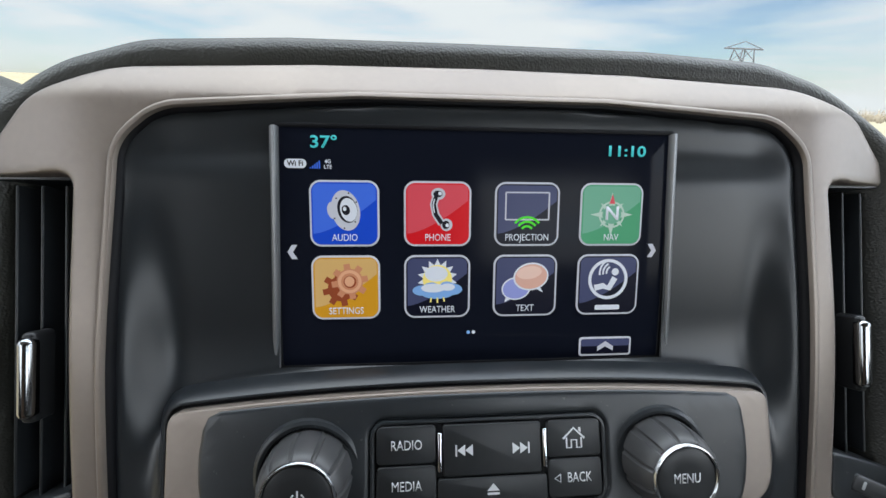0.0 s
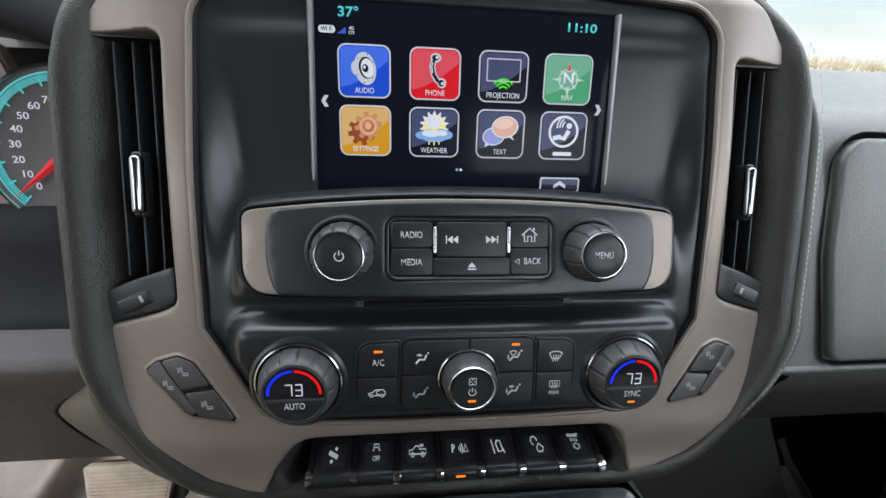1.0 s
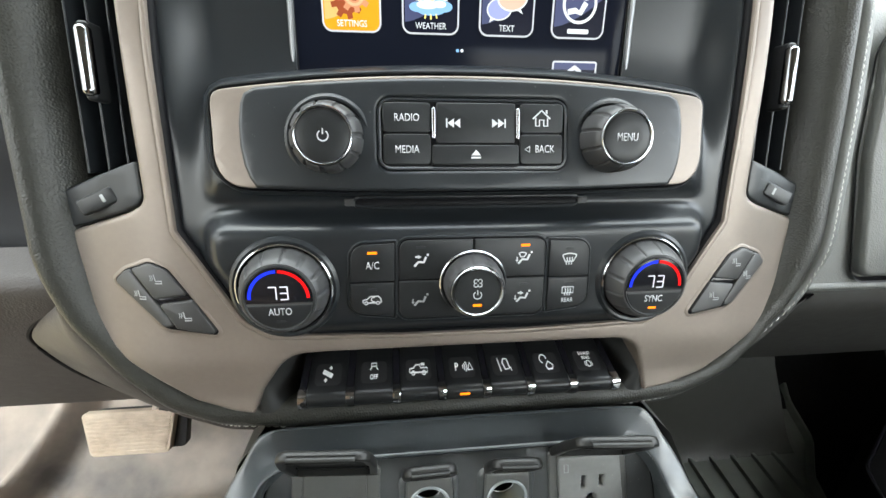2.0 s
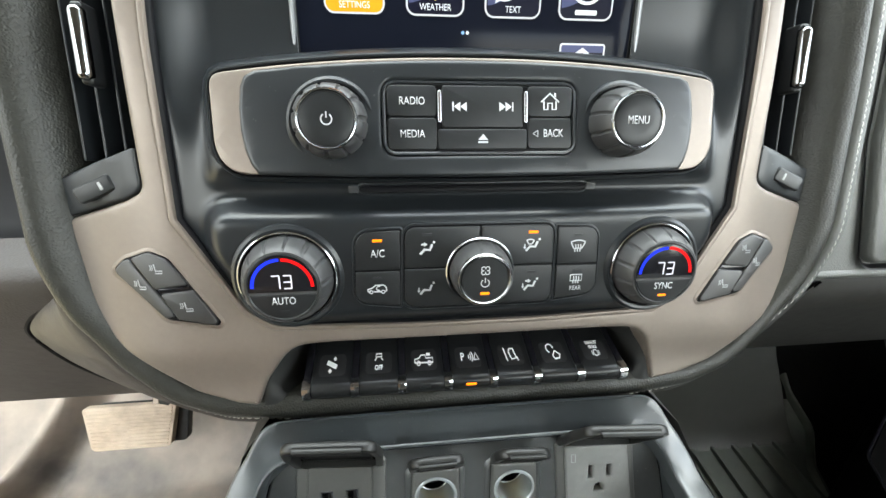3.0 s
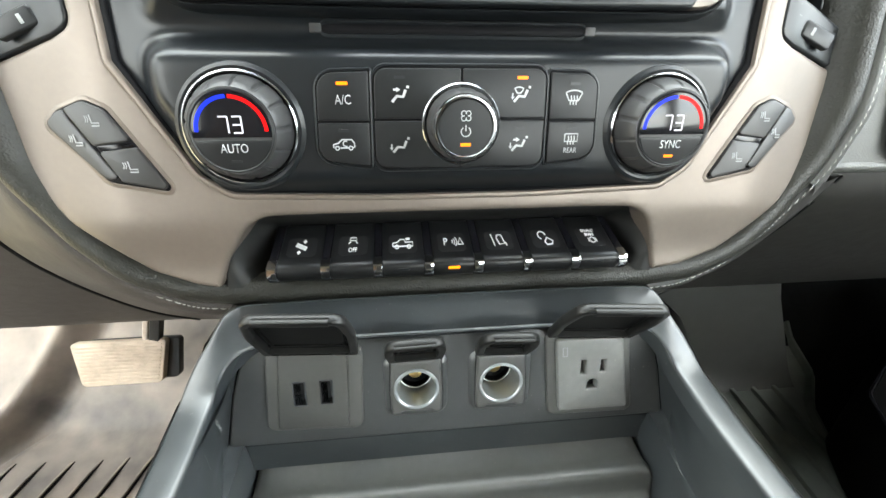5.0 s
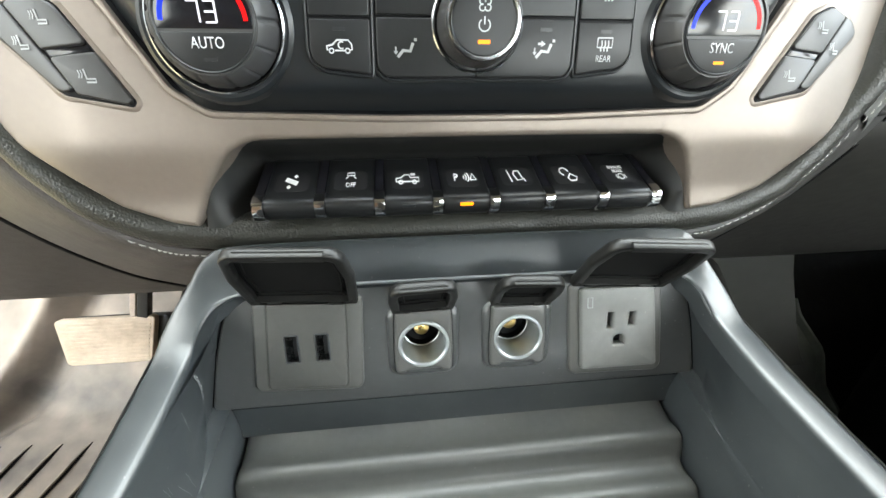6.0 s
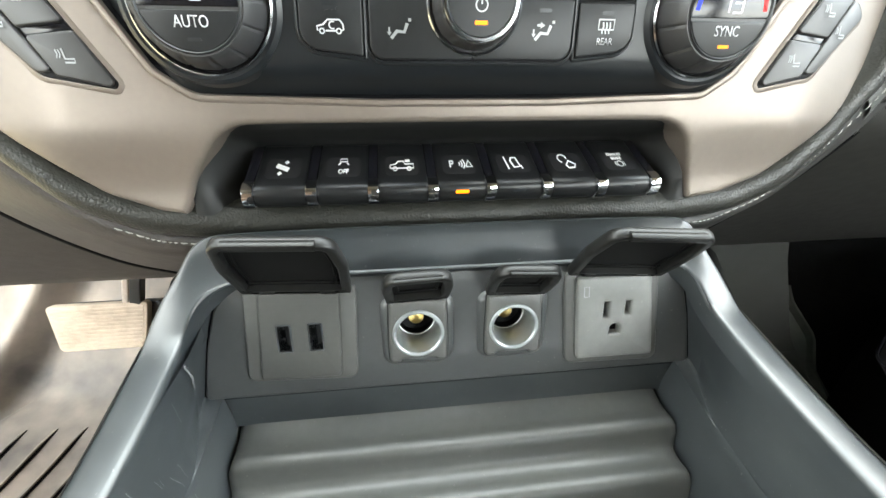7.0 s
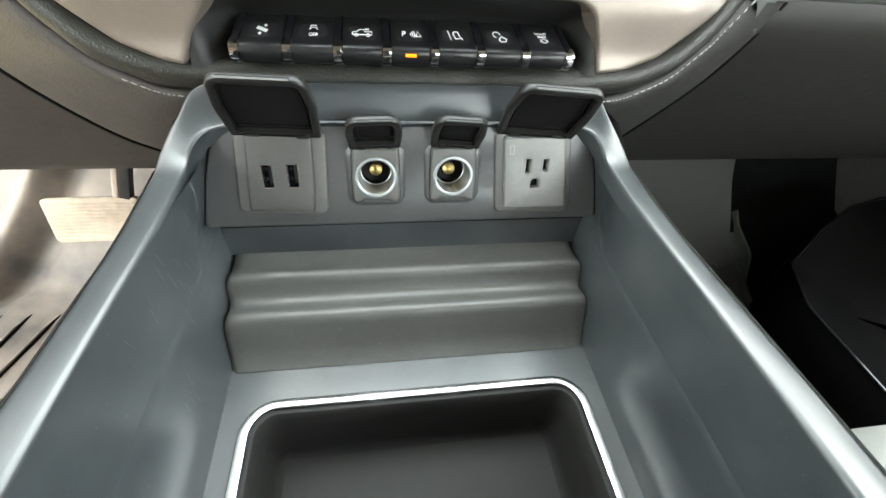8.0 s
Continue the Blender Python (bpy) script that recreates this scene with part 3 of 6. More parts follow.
def pad_rim():
    ob = thing("dash_pad", STACK, "black grained leather pad wrapped round the center stack", "dashboard pad")
    path = resample(RIM, 7.0)
    even = [(-17, -70), (-13.2, -45), (-12.6, -16), (-11.2, -9), (-8.4, -3.6), (-4.6, -0.8), (0, 0.2), (4.6, -0.8), (8.4, -3.8), (11.2, -9.5), (12.4, -17), (12.4, -32), (12.4, -45)]
    lean = [(-17, -70), (-14.5, -45), (-13.5, -27), (-11.0, -18), (-7.0, -11), (-2.5, -5.2), (2.0, -1.8), (6.0, -0.3), (9.5, 0), (12.5, -1.1), (14.2, -3.4), (15.0, -9), (15.0, -45)]
    def swept(a, b):
        row = []
        for k_, (px, py) in enumerate(path):
            f = flank(px, py)
            wide = 1.3 if a[0] < 0 and py > 300 else 1.0
            x, y = inset_at(path, k_, -(a[0] * 0.93 * wide * (1 - f) + b[0] * f))
            row.append((x, y, rim_height(px, py) + a[1] * (1 - f) + b[1] * f))
        return row
    part("pad_skin", loft([swept(a, b) for a, b in zip(even, lean)], True), LEATHER, ob, sharp=80)
    # groove line beside it
    part("piping", loft([swept(a, b) for a, b in (((11.8, -13), (14.6, -7)), ((13.5, -16), (16.6, -8)), ((14.0, -50), (17.0, -50)))], True), GROOVE, ob)
    # welt beyond the groove, with its stitches
    rows = []
    for a, b in (((12.9, -34), (16.0, -20)), ((13.7, -17), (16.3, -6)), ((15.6, -13.8), (17.4, -3.2)), ((18.2, -13.6), (20.0, -2.2)), ((22.5, -15), (24, -2.8)), ((30, -20), (30, -7)), ((40, -28), (38, -15)), ((53, -38), (48, -26)), ((66, -47), (60, -40)), ((68, -70), (64, -70))):
        row = []
        for k_, (px, py) in enumerate(path):
            f, g = flank(px, py), sm((300 - py) / 70.0) if px > 0 else sm((80 - py) / 50.0)
            d, dz = a[0] * 0.93 * (1 - f) + b[0] * f, a[1] * (1 - f) + b[1] * f
            x, y = inset_at(path, k_, -(11.0 + (d - 11.0) * g))
            row.append((x, y, rim_height(px, py) + dz - 6.0 * (1 - g)))
        rows.append(row)
    keep = [i for i, (x, y) in enumerate(path) if y < 318 and (abs(x) > 120 or y > 300)]
    right = [i for i in keep if path[i][0] > 0 and path[i][1] > 44]
    right.sort(key=lambda i: -path[i][1])
    part("welt", loft([[r[i] for i in right] for r in rows]), DASHSKIN, ob, "vinyl welt beside the pad", sharp=80)
    # end caps that fall away below the pad to a curved shut line
    edge = {1: [(290, 58, 574), (287, 66, 546), (274, 78, 504), (256, 92, 465), (238, 112, 422), (222, 135, 375)],
            -1: [(-262, 66, 590), (-284, 69, 574), (-308, 77, 550), (-316, 88, 526), (-303, 91, 498), (-283, 103, 459), (-261, 125, 415), (-240, 150, 380)]}
    for s, mt in ((1, LOWDASH), (-1, KNEE)):
        side = [i for i in range(len(path)) if path[i][0] * s > 112 and path[i][1] < (50 if s > 0 else 66)]
        side.sort(key=lambda i: -path[i][1] + abs(path[i][0]) * -0.001)
        line = [r[0] for r in catmull([[p] for p in edge[s]], 8)]
        rows, seam = [], []
        for j, i in enumerate(side):
            t = j / (len(side) - 1) * (len(line) - 1)
            k0 = min(int(t), len(line) - 2)
            q = Vector(line[k0]).lerp(Vector(line[k0 + 1]), t - k0)
            px, py = path[i]
            x, y = inset_at(path, i, -12.6)
            h0 = rim_height(px, py) - 4.0 * sm((45 - py) / 50)
            inner = [STACK_MM @ Vector((x, y, h0 - 40)), STACK_MM @ Vector((x, y, h0 - 16.5)), STACK_MM @ Vector((*inset_at(path, i, -16.0), h0 - 14.6)), STACK_MM @ Vector((*inset_at(path, i, -21.0), h0 - 15.2))]
            p = inner[-1]
            out = (q - p)
            mids = [p + out * f + Vector((0, -lift, 0)) for f, lift in ((0.3, 1.5), (0.6, 1.5), (0.85, 0.6), (0.96, 0.0))]
            rows.append([tuple(v) for v in inner + mids + [q + Vector((0, 1.5, 0)), q + Vector((0, 45, 0))]])
            seam.append(q)
        cap = part("end_cap", loft(rows), mt, ob, "smooth end cap under the pad", STACK.inverted(), sharp=80)
        rows = []
        for j, q in enumerate(seam):
            d = (seam[min(j + 1, len(seam) - 1)] - seam[max(j - 1, 0)])
            n = Vector((d.z, 0, -d.x)).normalized() * (1 if s < 0 else -1)
            if n.z > 0:
                n = -n
            rows.append([tuple(q + n * a + Vector((0, h, 0))) for a, h in ((-1.6, 0.2), (-0.9, -1.6), (0.7, -1.6), (1.6, -0.4), (2.2, 20))])
        part("shut_line", loft(rows), GROOVE, cap, "dark curved shut line")
    bm = bmesh.new()
    fine = resample(RIM, 4.4)
    off, high = [], []
    for i, (x, y) in enumerate(fine):
        f = flank(x, y)
        off.append(inset_at(fine, i, -((18.0 - 0.9 * sm((45 - y) / 50)) * (1 - f) + 20.6 * f)))
        high.append(rim_height(x, y) - (13.3 + 4.0 * sm((45 - y) / 50)) * (1 - f) - 2.0 * f)
    for i, (x, y) in enumerate(fine):
        show = (x > 120 and y < 300) or (-172 < x < -118 and y < 40)
        if not show:
            continue
        ax, ay = off[i]
        bx, by = off[(i + 1) % len(off)]
        z = high[i]
        a, b = Vector((ax, ay, z)), Vector((ax + (bx - ax) * 0.72, ay + (by - ay) * 0.72, z))
        n = Vector((-(b - a).y, (b - a).x, 0)).normalized() * 0.42
        up = Vector((0, 0, 0.55))
        m_ = (a + b) / 2 + up
        va = [bm.verts.new(p) for p in (a - n * 0.5, m_ - n, b - n * 0.5, b + n * 0.5, m_ + n, a + n * 0.5)]
        bm.faces.new((va[0], va[1], va[4], va[5]))
        bm.faces.new((va[1], va[2], va[3], va[4]))
    st = part("stitching", bm, THREAD, ob, "pale contrast stitching")
    st["kind"] = "stuff"


pad_rim()


L_BLUSH = light_paint("lit_blush", (0.80, 0.56, 0.48), 0.78)
L_GEAR = light_paint("lit_gear", (0.74, 0.40, 0.24), 0.75)


# ---- touch screen ----
def tile_outline(g=0.0, r=5.2):
    return rect(-16.2 + g, 16.2 - g, -15.6 + g, 15.6 - g, max(0.6, r - g), 6)


def sheen_outline():
    o = []
    for i in range(13):
        t = i / 12
        o.append((-14.6 + 29.2 * t, -9.5 + 16.0 * (t ** 1.5)))
    top = [(14.6, 11.5), (13.9, 13.2), (12.0, 14.0), (-12.0, 14.0), (-13.9, 13.2), (-14.6, 11.5)]
    return o + top


def app_tile(parent, x, y, word, base, sheen, shapes, k=1.0, marks=True):
    m = Matrix.Translation((x / 1000, y / 1000, (screen_height(x, y) + 0.3) / 1000)) @ pose(0, 0, 0, math.degrees(math.atan(0.135))) @ Matrix.Diagonal((k, k, 1, 1))
    tile = part("app_icon", plate(tile_outline(), 0, 0.3, 0.2), L_SILVER, parent, word[1], m)
    part("icon_field", mark([tile_outline(0.95)], 0.31, 0.1), base, tile, flat=True)
    part("icon_sheen", mark([sheen_outline()], 0.43, 0.05), sheen, tile, flat=True)
    for i, (outs, mt) in enumerate(shapes):
        for j, o in enumerate(outs):
            part("icon_shape", mark([o], 0.5 + 0.1 * i + 0.003 * j, 0.08), mt, tile, flat=True)
    if word[0]:
        text("icon_caption", word[0], 3.3, L_WHITE, tile, at(0, -11.4, 1.0), 0.80, 0.0)
    elif marks:
        part("icon_caption", mark([rect(-6.5, 6.5, -12.9, -10.4, 0.6, 2)], 1.0, 0.1), L_WHITE, tile, flat=True)
    return tile


def gear(r0, r1, teeth):
    o = []
    for i in range(teeth):
        a = 2 * math.pi * i / teeth
        d = math.pi / teeth
        for da, r in ((-0.62, r0), (-0.42, r1), (0.42, r1), (0.62, r0)):
            o.append((r * math.cos(a + da * d), r * math.sin(a + da * d)))
    return o


def star(r0, r1, k, turn=90):
    return [((r1 if i % 2 == 0 else r0) * math.cos(radians(turn + 180 * i / k)), (r1 if i % 2 == 0 else r0) * math.sin(radians(turn + 180 * i / k))) for i in range(2 * k)]


def ellipse(x, y, a, b, turn=0, n=32):
    return moved([[(a * math.cos(2 * math.pi * i / n), b * math.sin(2 * math.pi * i / n)) for i in range(n)]], x, y, 1, turn)[0]


def touch_screen():
    ob = thing("touch_screen", STACK, "glossy black car touch screen, lit, showing eight app icons", "screen")
    disp = part("display", plate(rect(-95.5, 95.5, 195.5, 308.5, 2), -4, 0, 0.2, grid=20), SCREEN, ob, "dark glossy display glass", bend=screen_height)
    cols, rows = (-64.5, -20.5, 23.5, 66.5), (269.0, 233.8)
    speaker = [([ellipse(-5.2, 1.5, 2.8, 4.2, 12), ellipse(0.5, 1.5, 6.6, 9.6, 12)], L_SILVER), ([ellipse(1.3, 2.0, 4.6, 6.4, 12)], L_DARK), ([ellipse(1.9, 1.8, 3.9, 5.6, 12)], L_WHITE),
               ([ellipse(0.6, 1.7, 1.9, 2.4, 12)], L_DARK), ([ellipse(0.1, 2.3, 0.8, 1.0)], L_WHITE), ([circle(0.5 + 5.7 * math.cos(a), 1.5 + 8.4 * math.sin(a), 0.4, 8) for a in (0.5, 1.3, 2.4, 3.6, 4.6, 5.6)], L_DARK)]
    hand = [(-0.9, 8.2), (-2.0, 4.6), (-1.0, -0.2), (2.0, -4.6)]
    phone = [([stroke(hand, 3.6), ellipse(0.2, 9.6, 3.4, 2.8), ellipse(4.2, -5.2, 2.9, 3.0)], L_SILVER), ([stroke(hand, 2.0), ellipse(0.0, 9.6, 2.2, 1.6), ellipse(3.9, -5.2, 1.8, 2.0)], L_DARK),
             ([stroke([(-1.6, 7.2), (-2.3, 4.3), (-1.6, 0.6)], 0.6), circle(1.0, 9.8, 0.9, 10), circle(4.6, -5.4, 0.9, 10)], L_WHITE)]
    proj = [([stroke([(-10.8, 10.6), (10.8, 10.6)], 0.7), stroke([(-10.8, -2.6), (10.8, -2.6)], 0.7), stroke([(-10.8, -2.6), (-10.8, 10.6)], 0.7), stroke([(10.8, -2.6), (10.8, 10.6)], 0.7)], L_SILVER),
            ([arc(0, -9.0, r, 1.1, 38, 142) for r in (3.2, 5.4, 7.6)], L_LIME)]
    nav = [([star(3.0, 11.0, 4)], L_MINT), ([star(2.6, 8.2, 4, 45)], L_MINT), (ring(0, 0, 6.2, 0.9), L_MINT), ([[(0, 10.2), (-1.5, 5.4), (1.5, 5.4)]], L_RED2), ([ellipse(0, 0, 4.9, 4.6)], L_GREEN2)]
    setg = [([moved([gear(6.3, 8.8, 8)], -2.4, -0.4, 1, 12)[0]], L_RUST), ([moved([gear(6.3, 8.8, 8)], 1.8, 3.0, 1, 10)[0]], L_COPPER), ([circle(1.8, 3.0, 5.6, 28)], L_GEAR), ([circle(1.8, 3.0, 4.1, 28)], L_COPPER), ([circle(1.9, 2.9, 3.0, 24)], L_RUST), ([ellipse(1.7, 3.1, 2.3, 2.5)], L_GEAR)]
    wx = [(moved([star(6.8, 9.8, 14)], 0, 4.0), L_WHITE), ([circle(0, 3.6, 7.2, 30)], L_SUN), ([ellipse(-0.6, 6.4, 5.6, 3.8)], L_WHITE), ([ellipse(-7.2, -1.8, 5.0, 2.6), ellipse(7.4, -1.4, 4.8, 2.8), ellipse(0, -3.2, 8.0, 2.8), ellipse(-3, -0.4, 4, 2.6), ellipse(4.6, 0.2, 3.6, 2.4)], L_SKY),
          ([ellipse(-2.0, -0.6, 6.0, 2.2), ellipse(5, -0.2, 3.6, 1.8)], L_WHITE), ([stroke([(-3, -5.4), (-3.4, -7.6)], 0.8), stroke([(0, -5.4), (0, -8.0)], 0.8), stroke([(3, -5.2), (3.4, -7.4)], 0.8)], L_SUN)]
    tail = [(4.2, -0.8), (9.2, -3.6), (7.4, -0.4)]
    chat = [([ellipse(-4.6, -1.4, 7.4, 5.8, 8), [(-9.4, -4.6), (-10.4, -8.4), (-6.0, -6.0)]], L_WHITE), ([ellipse(-4.6, -1.4, 6.7, 5.1, 8)], L_LILAC), ([ellipse(2.8, 4.6, 9.0, 7.0, 8), tail], L_WHITE), ([ellipse(2.8, 4.6, 8.2, 6.2, 8)], L_PEACH), ([ellipse(1.8, 6.6, 6.4, 3.2, 8)], L_BLUSH)]
    aid = [(ring(0, 2.8, 9.6, 1.6), L_WHITE), ([stroke([(-7.0, -1.6), (-2.4, -0.6), (0.6, -1.8), (3.6, 3.6)], 3.0), circle(3.6, 6.6, 1.9, 16)] + [arc(2.4, 6.2, r, 0.9, 120, 190, 8) for r in (3.4, 5.2, 7.0)], L_WHITE)]
    specs = [(0, 0, ("AUDIO", "blue audio icon with a silver loudspeaker"), L_BLUE, L_BLUE2, speaker), (1, 0, ("PHONE", "red phone icon with a handset"), L_RED, L_RED2, phone),
             (2, 0, ("PROJECTION", "dark projection icon with green waves"), L_NAVY, L_NAVY2, proj), (3, 0, ("NAV", "green navigation icon with a compass rose"), L_GREEN, L_GREEN2, nav),
             (0, 1, ("SETTINGS", "amber settings icon with copper gears"), L_AMBER, L_AMBER2, setg), (1, 1, ("WEATHER", "dark weather icon with sun and cloud"), L_NAVY, L_NAVY2, wx),
             (2, 1, ("TEXT", "dark text icon with two speech bubbles"), L_NAVY, L_NAVY2, chat), (3, 1, ("", "dark assistance icon with a white ring"), L_NAVY, L_NAVY2, aid)]
    for c, r, word, base, sheen, shapes in specs:
        tile = app_tile(disp, cols[c], rows[r], word, base, sheen, shapes)
        if word[0] == "NAV":
            text("compass_letter", "N", 6.6, L_WHITE, tile, at(0, 0.4, 1.2), 1.05, 0.02)
    lift = lambda x, y, dz=0.3: Matrix.Translation((x / 1000, y / 1000, (screen_height(x, y) + dz) / 1000)) @ pose(0, 0, 0, math.degrees(math.atan(0.135)))
    text("temperature_readout", "37°", 5.4, L_CYAN, disp, lift(-73.5, 301.4), 1.2, 0.02)
    text("clock_readout", "11:10", 5.0, L_CYAN, disp, lift(72.4, 299.6), 1.32, 0.02)
    part("wireless_badge", mark([rect(-5, 5, -2.1, 2.1, 2, 5)], 0, 0.1), L_WHITE, disp, m=lift(-86.5, 291.8), flat=True)
    text("wireless_word", "Wi Fi", 2.4, L_DARK, disp, lift(-86.5, 291.8, 0.45), 0.95, 0.02)
    part("signal_bars", mark([rect(-2.4 + i, -1.7 + i, -2, -1.4 + 0.75 * i, 0.1, 1) for i in range(5)], 0, 0.1), L_BLUE2, disp, m=lift(-77.6, 291.6), flat=True)
    text("network_word", "4G\nLTE", 1.7, L_WHITE, disp, lift(-71.8, 291.6), 0.95, 0.02)
    for s in (-1, 1):
        part("page_arrow", mark([[(s * 1.2, 0), (s * -0.8, 3.4), (s * -3.4, 3.4), (s * -1.3, 0), (s * -3.4, -3.4), (s * -0.8, -3.4)]], 0, 0.1), L_SILVER, disp, m=lift(s * 90.2, 251), flat=True)
    part("page_dot", mark([circle(0, 0, 0.9, 14)], 0, 0.1), L_SKY, disp, m=lift(-4.8, 210.5), flat=True)
    part("page_dot", mark([circle(0, 0, 0.9, 14)], 0, 0.1), L_WHITE, disp, m=lift(-2.2, 210.5), flat=True)
    key = part("tray_key", plate(rect(-14, 14, -5, 5, 1.6), 0, 0.25, 0.15), L_SILVER, disp, "outlined pull-up tray key", lift(67, 201.5))
    part("key_field", mark([rect(-13, 13, -4, 4, 1.0)], 0.26, 0.08), L_NAVY, key, flat=True)
    part("key_sheen", mark([rect(-13, 13, 0.2, 4, 0.8)], 0.36, 0.05), L_NAVY2, key, flat=True)
    part("key_arrow", mark([[(0, 2.8), (-4.2, 0), (-4.2, -2.4), (0, 0), (4.2, -2.4), (4.2, 0)]], 0.44, 0.08), L_SILVER, key, flat=True)


touch_screen()


# ---- knobs ----
def tilt(fn, x, y, dz=0.0):
    d = (fn(x, y + 1) - fn(x, y - 1)) / 2
    return at(x, y, fn(x, y) + dz, math.degrees(math.atan(d)))


def knob(x, y, word, power):
    ob = thing("control_knob", STACK @ at(x, y, radio_height(x, y)), "dark ribbed rotary knob with a bright chrome ring", "knob", "radio knobs")
    part("collar", lathe([(23.5, -3), (22.2, 1.6), (20.8, 2.4), (19.6, 2.2), (18.9, 0.5)], close=False), PANEL, ob)
    part("well", lathe([(19.6, 1.9), (18.9, 1.6), (18.6, 0.4), (16.0, 0.4)]), GROOVE, ob)
    rib = lambda a, j: 1.0 - (0.05 if (a * 11 / math.pi) % 2 < 0.36 and 0 < j < 6 else 0)
    part("grip", lathe([(18.3, -1), (18.2, 4), (17.9, 9), (17.2, 13.5), (16.2, 17), (15.0, 19.2), (14.2, 19.8)], 140, ripple=rib), RUBBER, ob, sharp=30)
    part("chrome_ring", lathe([(14.4, 18.6), (14.2, 20.0), (13.7, 20.7), (13.2, 20.8), (12.7, 20.3), (12.5, 19.2)], 72, close=False), RINGCHROME, ob, "bright chrome ring")
    cap = part("cap", lathe([(12.7, 19.2), (12.4, 20.0), (11.8, 20.3), (6, 20.2), (2, 20.1)]), BUTTON, ob)
    if power:
        part("power_symbol", mark([arc(0, 0, 2.5, 0.6, 125, 415), stroke([(0, 0.6), (0, 3.4)], 0.6)], 20.35, 0.1), WHITE, cap, flat=True)
    else:
        text("menu_word", word, 4.0, WHITE, cap, at(0, 0, 20.35), 0.74)
    return ob


def radio():
    ob = thing("radio_control_panel", STACK, "charcoal radio control panel with taupe end trims", "radio panel")
    def top_edge(x0, x1, d, n=28):
        return [(x0 + (x1 - x0) * i / n, radio_top(x0 + (x1 - x0) * i / n) - d) for i in range(n + 1)]
    # taupe backing with rounded ends
    back = [(-136.6, 176), (-136.0, 150), (-135.2, 145.6), (-133.6, 141.6), (-131.2, 138.2), (-128.0, 135.6), (-124.2, 134.0), (-118, 133.2), (-60, 132.0), (0, 131.6), (60, 132.0), (118, 133.2), (124.2, 134.0), (128.0, 135.6), (131.2, 138.2), (133.6, 141.6), (135.2, 145.6), (136.0, 150), (136.6, 176), (136.2, 179.4), (134.8, 181.8), (132.4, 183.1)] + top_edge(129, -129, 0) + [(-132.4, 183.1), (-134.8, 181.8), (-136.2, 179.4)]
    part("end_trim", prism(bmesh.new(), back, [(0, -9), (0, -0.3), (0.15, 0.4), (0.5, 0.85), (1.0, 1.0)], [rect(-53, 53, 141.8, 180.5, 7, 6)], hole_depth=-8, grid=9), TAUPE, ob, "taupe painted surround showing at both ends", bend=radio_height)
    face = [(-119.0, 181.5), (-121.2, 176.5), (-122.4, 166), (-122.2, 155), (-120.6, 145), (-118.0, 138.0), (-114.5, 133.0), (-60, 131.4), (0, 131.0), (60, 131.4), (114.5, 133.0), (118.0, 138.0), (120.6, 145), (122.2, 155), (122.4, 166), (121.2, 176.5), (119.0, 181.5)] + top_edge(114, -114, 1.3)
    part("face", prism(bmesh.new(), face, [(0, -8), (0, 0.2), (0.25, 1.0), (0.9, 1.6), (2.2, 1.9)], [rect(-51.5, 51.5, 142, 179.5, 7, 6)], hole_depth=-8, grid=9), PANEL, ob, bend=radio_height)
    rows = [[(x, y, radio_height(x, y) + dz) for x, y in inset(back, d)] for d, dz in ((0.4, -4.5), (-0.9, -4.2), (-1.5, -3.4), (-1.6, -9))]
    part("seat_gap", loft(rows, True), GROOVE, ob)
    near = inset(back, -1.5)
    def lip_line(d):
        return [(u + (x - u) * k, v + (y - v) * k) for (x, y), (u, v) in zip(inset(back, d), near) for k in (0.4 + 0.6 * sm((v - 132) / 14.0),)]
    rows = [[(x, y, radio_height(x, y) + dz) for x, y in lip_line(d)] for d, dz in ((-1.4, -7), (-1.5, -3.4), (-2.0, -2.6), (-2.9, -2.5), (-4.2, -3.6), (-6.5, -7.5), (-8, -12))]
    part("seat_lip", loft(rows, True), BLACK, ob, "smooth lip round the radio panel")
    part("button_well", plate(rect(-51.3, 51.3, 142.2, 179.3, 6.5, 6), -8, 0.4, 0.2, grid=12), GROOVE, ob, bend=radio_height)
    lip = rect(-50.6, 50.6, 142.9, 178.6, 6.2, 6)
    rows = [[(x, y, radio_height(x, y) + dz) for x, y in inset(lip, d)] for d, dz in ((-0.9, 0.6), (-0.5, 2.2), (0.4, 2.3), (1.0, 1.9), (1.1, 0.3))]
    part("button_frame", loft(rows, True), PANEL, ob)
    keys = [((-48.6, -23.6, 161.3, 176.8), "RADIO"), ((-48.6, -23.6, 144.8, 160.7), "MEDIA"), ((-20.6, 21.8, 155.7, 176.8), ""), ((-23.0, 24.0, 144.8, 155.1), ""), ((24.6, 48.6, 161.3, 176.8), "home"), ((24.6, 48.6, 144.8, 160.7), "BACK")]
